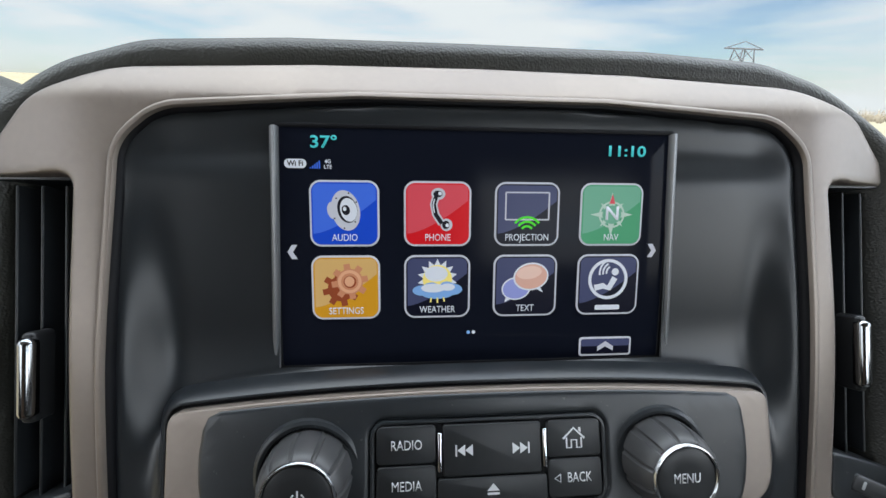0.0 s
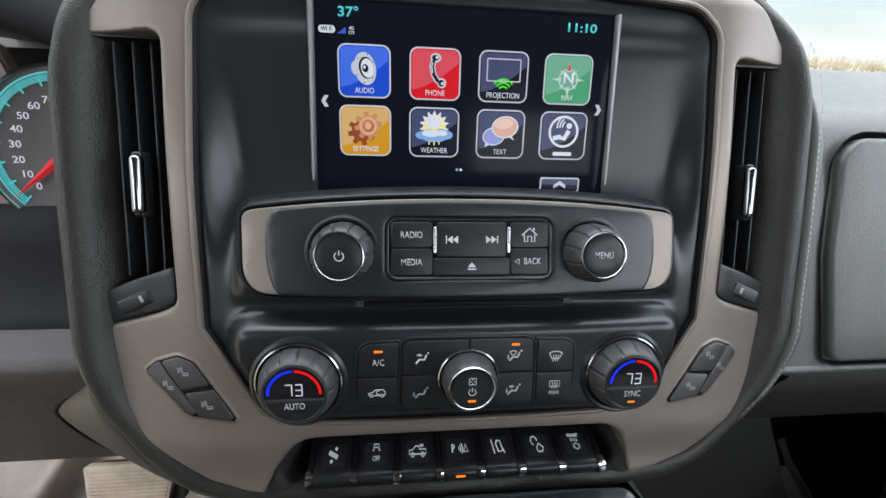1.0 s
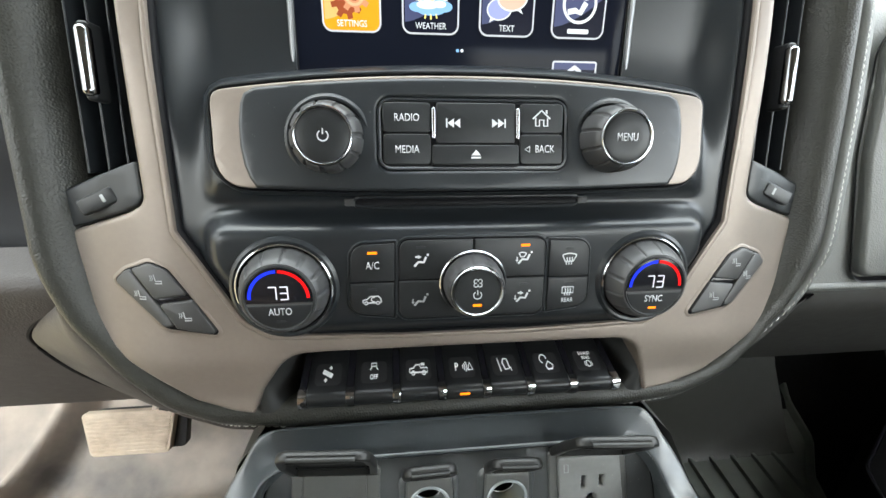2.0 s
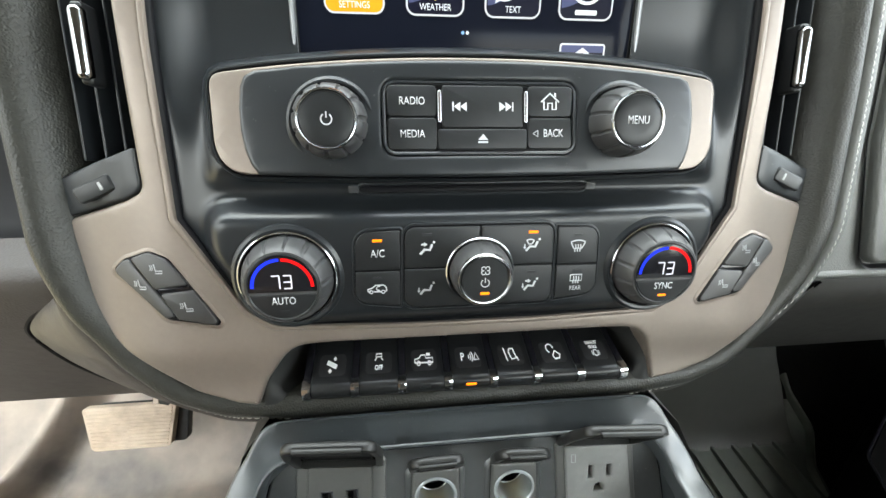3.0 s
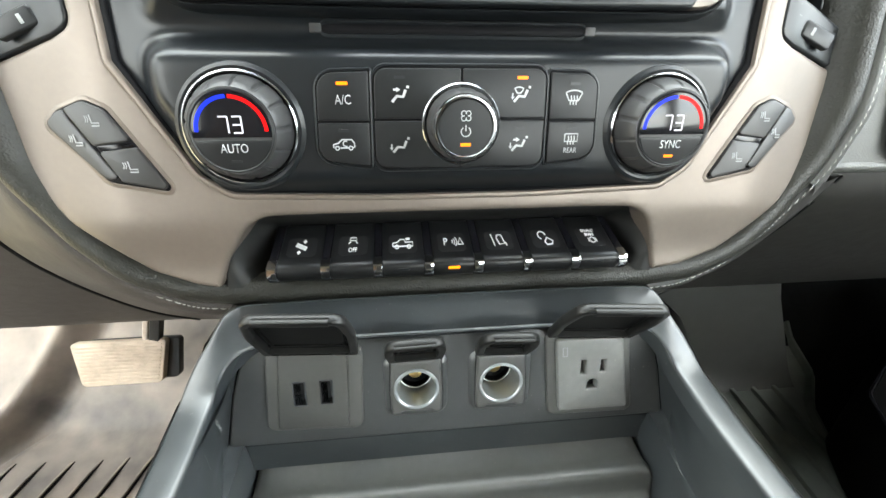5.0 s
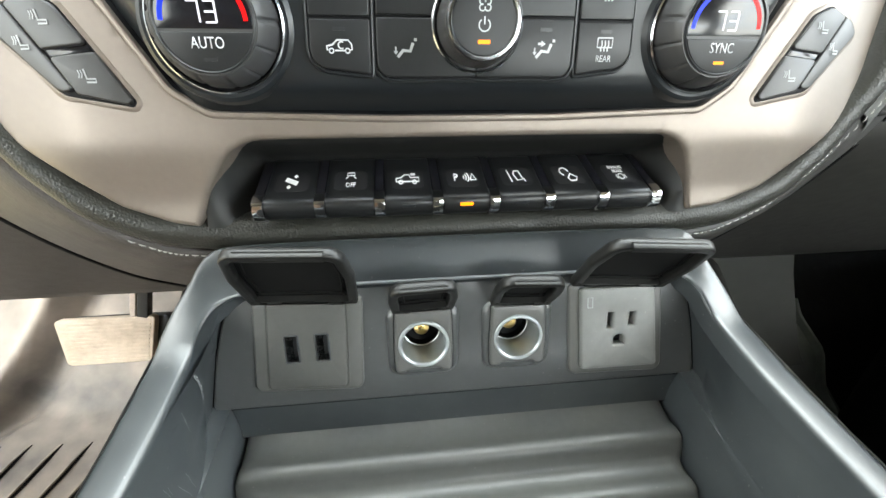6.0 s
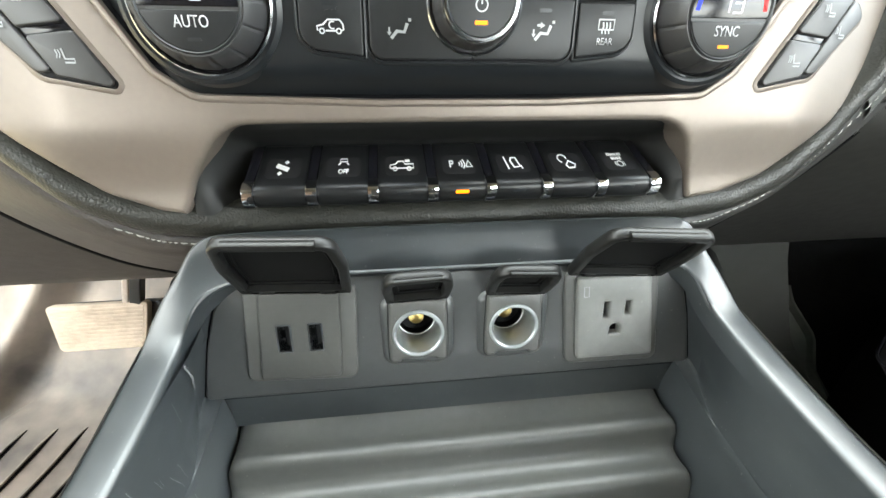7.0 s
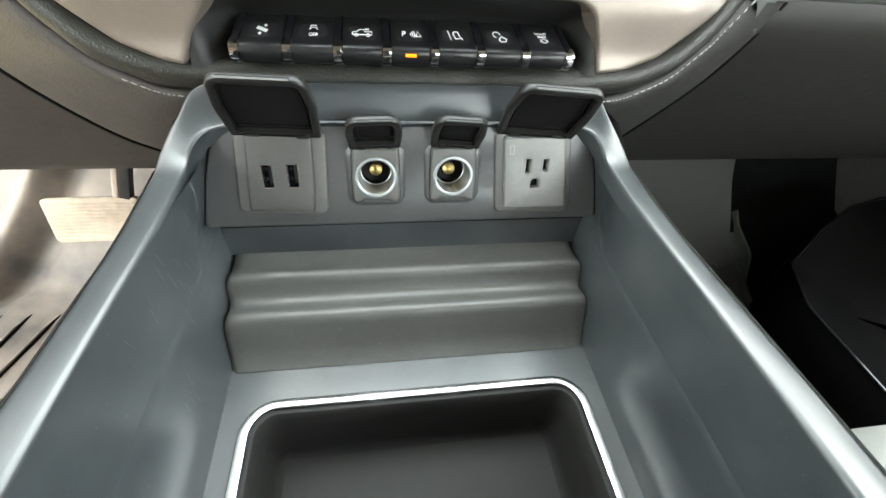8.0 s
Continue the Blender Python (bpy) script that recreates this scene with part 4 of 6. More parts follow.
    for (x0, x1, y0, y1), word in keys:
        cx, cy = (x0 + x1) / 2, (y0 + y1) / 2
        b = part("key", plate(rect(x0 - cx, x1 - cx, y0 - cy, y1 - cy, 1.4 if word in ("", "x") else 2.2, 4), -4, 2.2, 0.55), BUTTON, ob, m=tilt(radio_height, cx, cy))
        if word in ("RADIO", "MEDIA"):
            text("key_word", word, 3.9, WHITE, b, at(0, -0.2, 2.25), 0.78)
        elif word == "BACK":
            text("key_word", word, 4.0, WHITE, b, at(1.8, 0, 2.25), 0.74)
            part("key_mark", mark([stroke([(-6.6, 1.6), (-9.2, 0), (-6.6, -1.6), (-6.6, 1.6)], 0.45)], 2.25, 0.1), WHITE, b, flat=True)
        elif word == "home":
            part("key_mark", mark([stroke([(-4.8, -0.2), (0, 4.2), (4.8, -0.2)], 0.8), [(2.2, 4.4), (3.2, 4.4), (3.2, 2.2), (2.2, 3.0)], stroke([(-3.3, 0.2), (-3.3, -4.0), (-1.2, -4.0), (-1.2, -0.8), (1.2, -0.8), (1.2, -4.0), (3.3, -4.0), (3.3, 0.2)], 0.7)], 2.25, 0.1), WHITE, b, flat=True)
        elif y0 > 150:
            for s in (-1, 1):
                cxm = s * 12.6
                part("key_mark", mark([[(cxm + s * 2.6, 0), (cxm - s * 0.7, 2.3), (cxm - s * 0.7, -2.3)], [(cxm - s * 0.7, 0), (cxm - s * 4.0, 2.3), (cxm - s * 4.0, -2.3)], rect(cxm + s * 3.1 - 0.35, cxm + s * 3.1 + 0.35, -2.3, 2.3, 0.1, 1)], 2.25, 0.1), WHITE, b, flat=True)
        else:
            part("key_mark", mark([[(0, 2.6), (-2.6, -0.4), (2.6, -0.4)], rect(-2.6, 2.6, -2.0, -1.1, 0.1, 1)], 2.25, 0.1), WHITE, b, flat=True)
    for x in (-22.1, 23.2):
        part("chrome_bar", block(-0.9, 0.9, -8, 8, 0, 3.4, 0.5, 0.7), CHROME, ob, "slim upright chrome bar", tilt(radio_height, x, 166))


radio()
knob(-76.6, 158.6, "", True)
knob(76.8, 158.4, "MENU", False)


# ---- climate controls ----


def vent_glyph(arrows):
    o = [stroke([(-3.6, -2.8), (-1.4, -0.3), (1.4, -0.6), (2.6, 2.4)], 1.2), [(3.0, 3.0), (4.1, 3.0), (4.1, 4.1), (3.0, 4.1)]]
    if "f" in arrows:
        o += [[(-3.0, 2.0), (-3.0, 2.9), (-1.6, 2.9), (-1.6, 3.6), (0.2, 2.4), (-1.6, 1.3), (-1.6, 2.0)]]
    if "d" in arrows:
        o += [[(-4.6, 1.0), (-4.0, 1.0), (-4.0, -0.6), (-3.4, -0.6), (-4.3, -1.9), (-5.2, -0.6), (-4.6, -0.6)]]
    if "w" in arrows:
        o += [arc(-1.4, 0.2, 3.4, 0.6, 50, 130, 8), stroke([(-3.2, 2.6), (-2.2, 1.0), (-0.6, 1.0), (0.6, 2.6)], 0.6)]
    return o


def climate():
    ob = thing("climate_control_panel", STACK, "charcoal climate control panel with backlit keys", "climate control")
    left = [(-70.6, 61.6, 9), (-44.0, 58.6, 1), (-43.0, 104.2, 1), (-68.6, 103.4, 9)]
    fr = [rounded(left, 4, 6), rounded([(-x, y, r) for x, y, r in left[::-1]], 4, 6), rounded([(-43.6, 57.2, 7), (43.6, 57.2, 7), (42.6, 106, 7), (-42.6, 106, 7)], 6, 6)]
    for o in fr:
        part("key_well", plate(o, -8, 0.7, 0.4, grid=12), GROOVE, ob, bend=climate_height)
        rows = [[(x, y, climate_height(x, y) + dz) for x, y in inset(o, d)] for d, dz in ((-0.9, 0.2), (-0.3, 1.3), (0.2, 1.4), (0.6, 1.0), (0.7, 0.2))]
        part("well_frame", loft(rows, True), PANEL, ob)
    ac, car = [(-68.8, 81.3, 0.8), (-44.6, 81.3, 0.8), (-44.0, 103.2, 0.8), (-67.6, 102.4, 7.5)], [(-69.6, 62.8, 7.5), (-45.0, 59.8, 0.8), (-44.6, 80.3, 0.8), (-68.8, 80.3, 0.8)]
    face, feet = [(-42.0, 82.0, 0.8), (-0.5, 82.0, 0.8), (-0.5, 104.6, 0.8), (-41.2, 104.6, 5.5)], [(-42.2, 58.6, 5.5), (-0.5, 58.6, 0.8), (-0.5, 81.1, 0.8), (-42.0, 81.1, 0.8)]
    other = lambda q: [(-x, y, r) for x, y, r in q[::-1]]
    keys = [(ac, "A/C"), (car, "car"), (face, "f"), (feet, "d"), (other(face), "wd"), (other(feet), "fd"), (other(ac), "front"), (other(car), "rear")]
    lit = {"A/C", "wd"}
    for q, word in keys:
        cx, cy = sum(p[0] for p in q) / 4, sum(p[1] for p in q) / 4
        side = abs(cx) > 30
        b = part("key", plate(rounded([(x - cx, y - cy, r) for x, y, r in q], 1, 5), -4, 2.0, 0.5), BUTTON, ob, m=tilt(climate_height, cx, cy))
        gx = 0 if side else (-8.5 if cx < 0 else 8.5)
        led_y = 6.0 if side else 7.4
        if word != "d":
            part("key_lamp", mark([rect(gx - 2.6, gx + 2.6, led_y - 0.7, led_y + 0.7, 0.3, 2)], 2.15, 0.15), LED if word in lit else PANEL, b, "glowing orange lamp" if word in lit else "", flat=True)
        if word == "A/C":
            text("key_word", "A/C", 4.3, WHITE, b, at(0, -1.4, 2.25), 0.75)
        elif word == "car":
            part("key_mark", mark([stroke([(-5.2, -2.0), (-5.4, -0.4), (-3.0, 0.2), (-1.2, 1.9), (3.4, 1.9), (4.6, 0.4), (4.8, -1.6), (3.6, -2.0)], 0.6), stroke([(-2.2, -2.0), (2.0, -2.0)], 0.6)] + ring(-3.6, -2.1, 0.9, 0.5, 12) + ring(2.9, -2.1, 0.9, 0.5, 12) + [arc(0.6, 0.0, 1.3, 0.5, 60, 300, 10)], 2.25, 0.1), WHITE, b, flat=True)
        elif word == "front":
            part("key_mark", mark([arc(0, -6, 9.0, 0.7, 62, 118), stroke([(-4.2, 1.8), (-2.4, -1.8), (2.4, -1.8), (4.2, 1.8)], 0.7)] + [stroke([(dx, 0.6), (dx + 0.4, -1.4), (dx - 0.2, -2.8), (dx, -3.8)], 0.6) for dx in (-1.5, 0, 1.5)], 2.25, 0.1), WHITE, b, flat=True)
        elif word == "rear":
            part("key_mark", mark([stroke([(-3.4, 3.6), (3.4, 3.6), (3.4, -0.2), (-3.4, -0.2), (-3.4, 3.6)], 0.6)] + [stroke([(dx, 2.6), (dx + 0.3, 0.8), (dx - 0.2, -0.6), (dx, -1.8)], 0.6) for dx in (-1.5, 0, 1.5)], 2.25, 0.1), WHITE, b, flat=True)
            text("key_word", "REAR", 2.7, WHITE, b, at(0, -4.8, 2.25), 0.78)
        else:
            part("key_mark", mark(moved(vent_glyph(word), gx, -0.6, 1.05), 2.25, 0.1), WHITE if word in ("f", "wd", "fd") else DIM, b, flat=True)


climate()
DIGITS = {"7": "abc", "3": "abcdg"}


def seg(ch, x, y, w, h, t):
    p = {"a": ((0, h), (w, h)), "b": ((w, h), (w, h / 2)), "c": ((w, h / 2), (w, 0)), "d": ((0, 0), (w, 0)), "e": ((0, 0), (0, h / 2)), "f": ((0, h / 2), (0, h)), "g": ((0, h / 2), (w, h / 2))}
    return [stroke([(x + a[0], y + a[1]), (x + b[0], y + b[1])], t) for a, b in [p[c] for c in DIGITS[ch]]]


def dial(x, y, word, lamp):
    ob = thing("temperature_dial", STACK @ tilt(climate_height, x, y), "ribbed temperature dial with a lit display reading 73", "dial", "climate dials")
    part("collar", lathe([(31, -4), (29.4, 1.0), (27.6, 2.2), (26.2, 1.8), (25.8, -0.5)], close=False), BLACK, ob)
    part("chrome_ring", lathe([(26.3, 0.8), (26.1, 2.6), (25.4, 3.1), (24.8, 2.4), (24.6, 0)], 72, close=False), RINGCHROME, ob, "thin chrome ring")
    part("well", lathe([(25.0, 1.4), (24.2, 0.6), (23.0, 0.6)], close=True), GROOVE, ob)
    rib = lambda a, j: 1.0 - (0.035 if (a * 13 / math.pi) % 2 < 0.28 and 0 < j < 5 else 0)
    part("grip", lathe([(24.0, -1), (23.8, 3.0), (22.7, 7.0), (21.4, 10.8), (20.0, 13.4), (18.9, 14.4), (18.0, 14.4)], 140, ripple=rib), RUBBER, ob, sharp=30)
    part("face_ring", lathe([(18.5, 13.8), (18.3, 14.8), (17.7, 15.1), (17.2, 14.6), (17.1, 13.7)], close=False), BUTTON, ob)
    half = [(17.1 * math.cos(radians(a)), 17.1 * math.sin(radians(a))) for a in range(-9, 190, 6)]
    low = [(17.1 * math.cos(radians(a)), 17.1 * math.sin(radians(a))) for a in range(192, 350, 6)]
    win = part("display_window", plate(half, 9, 14.6, 0.2), GLOSS, ob, "glossy black lit display")
    key = part("push_key", plate([(x_, y_ - 0.2) for x_, y_ in low], 9, 14.8, 0.5), BUTTON, ob)
    part("cool_arc", mark([arc(0, 0, 14.9, 1.6, 92, 180, 18)], 14.65, 0.1), LED_BLUE, win, "glowing blue arc", flat=True)
    part("warm_arc", mark([arc(0, 0, 14.9, 1.6, 0, 88, 18)], 14.65, 0.1), LED_RED, win, "glowing red arc", flat=True)
    for ch, x_ in (("7", -5.0), ("3", 0.8)):
        part("digit", mark(seg(ch, x_, -0.6, 3.8, 7.0, 0.66), 14.65, 0.1), LED_WHITE, win, "glowing display digit", flat=True)
    text("key_word", word, 4.0, WHITE, key, at(0, -7.6, 14.85), 0.76)
    part("key_lamp", mark([rect(-2.4, 2.4, -13.8, -12.6, 0.3, 2)], 14.8, 0.12), LED if lamp else PANEL, key, flat=True)


dial(-104.4, 78.2, "AUTO", False)
dial(104.2, 77.6, "SYNC", True)


def fan_knob():
    ob = thing("fan_knob", STACK @ tilt(climate_height, 0, 79.2), "ribbed fan speed knob with a satin ring and an orange lamp", "knob")
    part("collar", lathe([(19.6, 0), (19.4, 2.6), (18.8, 3.2), (18.2, 2.8), (18.0, 0)], close=False), RINGCHROME, ob)
    part("well", lathe([(18.4, 2.4), (17.6, 1.2), (16.6, 1.2)]), GROOVE, ob)
    rib = lambda a, j: 1.0 - (0.024 if (a * 11 / math.pi) % 2 < 0.30 and 0 < j < 4 else 0)
    part("grip", lathe([(17.2, 0), (17.0, 6), (16.2, 12), (15.4, 15.2), (14.8, 16)], 110, ripple=rib), RUBBER, ob, sharp=30)
    part("satin_ring", lathe([(15.0, 15.2), (14.9, 16.3), (14.2, 17.2), (13.2, 17.3), (12.6, 16.6), (12.5, 15.6)], close=False), RINGCHROME, ob, "satin metal ring")
    cap = part("cap", lathe([(12.7, 15.8), (12.4, 16.5), (8, 16.6), (2, 16.6)]), BUTTON, ob)
    fan = [arc(0 + 1.5 * math.cos(radians(a)), 5.2 + 1.5 * math.sin(radians(a)), 1.15, 0.45, a - 150, a + 150, 10) for a in (45, 135, 225, 315)]
    part("fan_mark", mark(fan, 16.65, 0.1), WHITE, cap, flat=True)
    part("power_mark", mark([arc(0, -1.8, 2.2, 0.5, 125, 415), stroke([(0, -1.6), (0, 1.2)], 0.5)], 16.65, 0.1), WHITE, cap, flat=True)
    part("key_lamp", mark([rect(-2.4, 2.4, -8.4, -7.0, 0.3, 2)], 16.65, 0.1), LED, cap, flat=True)


fan_knob()


PADKEY = material("pad_key_plastic", (0.020, 0.020, 0.020), 0.44, var=0.08, scale=150, bump=0.1, bump_scale=2000, spec=0.6)


# ---- seat heater pads on the bezel's wings ----
def seat_pad(s):
    ob = thing("seat_heater_pad", STACK, "black three-key seat heater pad set into the taupe bezel", "switch pad", "seat heater pads")
    flip = lambda pts: [(s * p[0], *p[1:]) for p in (pts if s < 0 else pts[::-1])]
    fix = lambda pts: [(-p[0], *p[1:]) for p in pts]
    o = flip(fix([(-204, 81, 2.5), (-196, 87.5, 6), (-181, 92.5, 7), (-171, 88, 7), (-145.5, 46.8, 2), (-176, 52.5, 10)]))
    o = rounded([(p[0], p[1], p[2]) for p in o], 3, 5)
    if area(o) < 0:
        o = o[::-1]
    bend = lambda x, y: bezel_height(x, y)
    part("pad_gap", plate(o, -8, 0.35, 0.3, grid=8), GROOVE, ob, bend=bend)
    lip = inset(o, -1.2)
    rows = [[(x, y, bezel_height(x, y) + dz) for x, y in q] for q, dz in ((inset(o, -2.2), 0.02), (lip, 0.45), (inset(o, -0.2), 0.5), (o, -0.5))]
    part("pad_lip", loft(rows, True), TAUPE, ob)
    polys = [[(-202, 80.8, 2), (-196.5, 86.2, 4), (-192.5, 87.2, 1), (-171, 55.0, 1), (-176, 54, 6)], [(-191, 87.8, 1), (-181, 91.2, 5), (-172, 87, 5), (-162.5, 73, 1), (-179.6, 71.0, 1)],
             [(-177.0, 67.2, 1), (-159.8, 69.0, 1), (-147.6, 48.4, 1.5), (-169, 53.2, 1)], [(-179.0, 70.4, 0.3), (-162.0, 72.2, 0.3), (-160.4, 69.7, 0.3), (-177.4, 67.9, 0.3)]]
    for i, p in enumerate(polys):
        q = rounded([(-s * a if s > 0 else a, b, r) for a, b, r in p], 2, 4)
        if area(q) < 0:
            q = q[::-1]
        q = inset(q, -0.55 if i < 3 else 0)
        k = part("pad_key", plate(q, -5, 2.2 if i < 3 else 1.0, 0.9 if i < 3 else 0.2), PADKEY if i < 3 else GLOSS, ob, bend=bend)
        if i < 3:
            cx, cy = sum(a for a, b in q) / len(q), sum(b for a, b in q) / len(q)
            g = [stroke([(-1.0, 2.8), (-0.4, -0.6), (2.6, -0.6), (2.6, -1.8), (-0.6, -1.8)], 0.6)] + [stroke([(-3 + d, 2.4), (-2.6 + d, 1.0), (-3 + d, -0.4)], 0.4) for d in (0, 0.9)]
            part("key_mark", mark(moved(g, cx, cy, 1.15), 2.25, 0.1), DIM, k, bend=bend, flat=True)


seat_pad(-1)
seat_pad(1)


# ---- row of switches under the bezel ----
KEYDISH = material("key_dish_plastic", (0.016, 0.016, 0.017), 0.42, var=0.1)
KEYBLACK = material("key_black_plastic", (0.009, 0.0095, 0.010), 0.33, var=0.1, scale=150, rough_var=0.02, spec=0.35)
RECESSP = material("recess_black_plastic", (0.017, 0.0175, 0.017), 0.45, var=0.1, spec=0.25)
def switch_row():
    ob = thing("switch_bank", STACK, "row of seven black rocker switches with chrome dividers", "switch bank")
    # scooped recess
    rows = []
    for t in range(19):
        k = t / 18
        y = 33.8 - 44 * k
        z = -3 - 37.0 * sm(k / 0.36) ** 0.8 + 20.0 * sm((k - 0.6) / 0.4)
        row = []
        for x in np.linspace(-131, 126, 75):
            side_ = sm((abs(x + 2.5 - 3.0 * (1 - k)) - 106 + 3 * k) / 22.0)
            row.append((x, y, z + (bezel_height(x, y) - 3.2 - z) * max(0.0, side_) if side_ > 0 else z))
        rows.append(row)
    part("recess", loft(rows), RECESSP, ob, "black scooped recess")
    pitch = 29.3
    glyphs = [
        ([stroke([(-3, 1.2), (-0.6, 0.2), (2.2, -1.0)], 2.0), [(0.0, 2.6), (1.0, 3.6), (2.0, 2.6), (1.0, 1.6)], [(-2.2, -2.6), (-1.2, -1.6), (-0.2, -2.6), (-1.2, -3.6)]], ""),
        ([stroke([(-1.6, 3.8), (1.6, 3.8), (2.0, 2.2), (-2.0, 2.2), (-1.6, 3.8)], 0.6), stroke([(-1.4, 1.6), (-2.6, 0.4)], 0.6), stroke([(1.4, 1.6), (2.6, 0.4)], 0.6)], "OFF"),
        ([stroke([(-5.0, -1.4), (-5.0, 0.2), (-2.8, 0.6), (-1.4, 2.0), (0.8, 2.0), (1.2, 0.6), (5.0, 0.6), (5.0, -1.4), (-5.0, -1.4)], 0.6), rect(1.4, 3.6, 1.6, 2.8, 0.2, 2)] + ring(-3, -1.6, 0.9, 0.5, 12) + ring(3, -1.6, 0.9, 0.5, 12), ""),
        ([arc(-0.4, 0, r, 0.5, -40, 40, 6) for r in (1.2, 2.3, 3.4)] + [stroke([(3.4, -1.4), (4.8, 1.8), (6.2, -1.4), (3.4, -1.4)], 0.6)], "P"),
        ([stroke([(-3.6, 3.2), (-2.6, -3.0)], 0.6), stroke([(-0.2, 2.6), (1.8, 2.6), (2.8, -1.8), (0.0, -2.2), (-1.0, 1.0), (-0.2, 2.6)], 0.7), stroke([(3.2, -1.2), (3.6, -3.0)], 0.6)], ""),
        ([arc(-1.2, 1.6, 2.0, 0.6, 0, 250, 12), stroke([(-0.6, -1.8), (1.2, 0.4), (3.8, -1.4), (2.8, -3.0), (0.2, -3.2), (-0.6, -1.8)], 0.7)], ""),
        (ring(0.6, -1.9, 1.6, 0.5, 16) + [arc(0.6, -1.9, 2.5, 0.4, 150, 210, 6), arc(0.6, -1.9, 2.5, 0.4, -30, 30, 6)], "EXHAUST\nBRAKE"),
    ]
    # a key's side view: from its hinge under the recess, over the top, down the front
    side = [(19.0, -40), (20.2, -34.5), (19.8, -31.4), (8.4, -9.8), (5.2, -3.6), (3.4, -0.9), (1.2, -0.2), (-2.4, -0.9), (-5.2, -3.4), (-6.6, -6.4), (-6.0, -16)]
    for i in range(7):
        cx = -88.9 + pitch * i
        xs = [-12.0, -11.7, -11.0, 11.0, 11.7, 12.0]
        dz = [-0.7, -0.15, 0, 0, -0.15, -0.7]
        rows = [[(x, y, z + d) for x, d in zip(xs, dz)] for y, z in side]
        sw = part("rocker_switch", loft(rows), KEYBLACK, ob, "black rocker switch with a white symbol", at(cx, 0, 0), sharp=50)
        slope = at(0, 11.2, -15.1, -62.2) @ Matrix.Diagonal((1, 1.5, 1, 1))
        outs, word = glyphs[i]
        part("symbol_dish", mark([rect(-8.4, 8.4, -5.6, 5.4, 2.5, 4)], 0.02, 0.06), KEYDISH, sw, m=slope, flat=True)
        k = 1.18 if word in ("", "P") else 1.0
        part("symbol", mark(moved(outs, -0.2 if word == "P" else 0, 0.6 if word == "OFF" else 0, k), 0.12, 0.1), SYMBOL, sw, m=slope, flat=True)
        if word == "OFF":
            text("symbol_word", word, 2.4, SYMBOL, sw, slope @ at(0, -2.8, 0.12), 0.85, 0.015)
        elif word == "P":
            text("symbol_word", word, 4.0, SYMBOL, sw, slope @ at(-3.7, 0, 0.12), 0.9, 0.02)
        elif word:
            text("symbol_word", word, 1.7, SYMBOL, sw, slope @ at(0, 2.6, 0.12), 0.8, 0.02)
        if i in (2, 3, 4, 6):
            part("switch_lamp", block(-3.4, 3.4, -0.9, 0.9, -0.4, 0.25, 0.15, 0.6), LED if i == 3 else PANEL, sw, "glowing orange lamp" if i == 3 else "", at(0, -0.4, -0.55, 22))
    for i in range(8):
        cx = -103.6 + pitch * i
        rows = [[(cx + x, y, z + 0.5 + d) for x, d in ((-2.4, -1.2), (-2.1, -0.2), (0, 0), (2.1, -0.2), (2.4, -1.2))] for y, z in side[:6]]
        part("divider", loft(rows), GLOSS, ob, "gloss black divider")
        rows = [[(cx + x, y, z + 0.7 + d) for x, d in ((-2.9, -1.6), (-2.5, -0.2), (0, 0.1), (2.5, -0.2), (2.9, -1.6))] for y, z in [(6.6, -6.0), (5.4, -3.2), (3.6, -0.2), (1.0, 0.6), (-2.6, -0.4), (-5.7, -3.2), (-7.2, -6.5), (-7.0, -10)]]
        part("chrome_tip", loft(rows), CHROME, ob, "bright chrome tip")


switch_row()


# ---- upright air vents ----
def air_vent(s):
    ob = thing("air_vent", STACK, "black upright air vent with a chrome-tipped tab", "air vent", "dash air vents")
    X = lambda a: s * a
    def bar(a0, a1, y0, y1, z0, z1, b=0.4):
        lo, hi = min(X(a0), X(a1)), max(X(a0), X(a1))
        return block(lo, hi, y0, y1, z0, z1, b, b)
    rows = [[(X(a), y, z) for a, z in ((178, 0), (180, -12), (182, -60), (228, -60), (230, -14))] for y in (136, 200, 288)]
    part("vent_duct", loft(rows), GROOVE, ob, "black duct behind the blades")
    part("vent_roof", bar(180, 224, 284.5, 287.5, -60, -12), BLACK, ob)
    for a in (191, 201.3, 212):
        part("blade", bar(a - 0.7, a + 0.7, 141, 282, -42, -11.5, 0.6), PANEL, ob)
    for y in (165, 190, 215, 240, 265):
        part("rear_blade", bar(182, 228, y - 1, y + 1, -58, -44, 0.6), GROOVE, ob)
    tab = part("slide_tab", bar(194.2, 200.2, 178, 217, -12, 1.0, 2.0), BUTTON, ob, "black slide tab with chrome edge")
    part("chrome_edge", bar(193.6, 200.6, 180, 215, -4, 4.0, 3.0), DARKCHROME, tab, "curved chrome edge")
    foot = rounded([(X(180.5), 125, 7), (X(190), 120.5, 7), (X(229), 109.5, 2), (X(229), 131, 2), (X(205), 140, 6), (X(180.5), 148, 2)], 3, 5)
    if area(foot) < 0:
        foot = foot[::-1]
    part("vent_base", plate(foot, -20, -1.5, 1.5, grid=10), PANEL, ob, "dark base block with a thumbwheel", bend=lambda x, y: bezel_height(x, y) * 0.9)
    h = bezel_height(X(203), 125) * 0.9
    wheel = part("thumbwheel", block(-10.5, 10.5, -4.6, 4.6, -2, 2.2, 1.2, 2.0), BUTTON, ob, "black ribbed thumbwheel", at(X(205.5), 126, h - 1.0, 0, 0, s * -24))
    part("wheel_mark", block(s * -4 - 0.9, s * -4 + 0.9, -2.2, 2.2, 1.9, 2.4, 0.2, 0.3), DIM, wheel)


air_vent(-1)
air_vent(1)


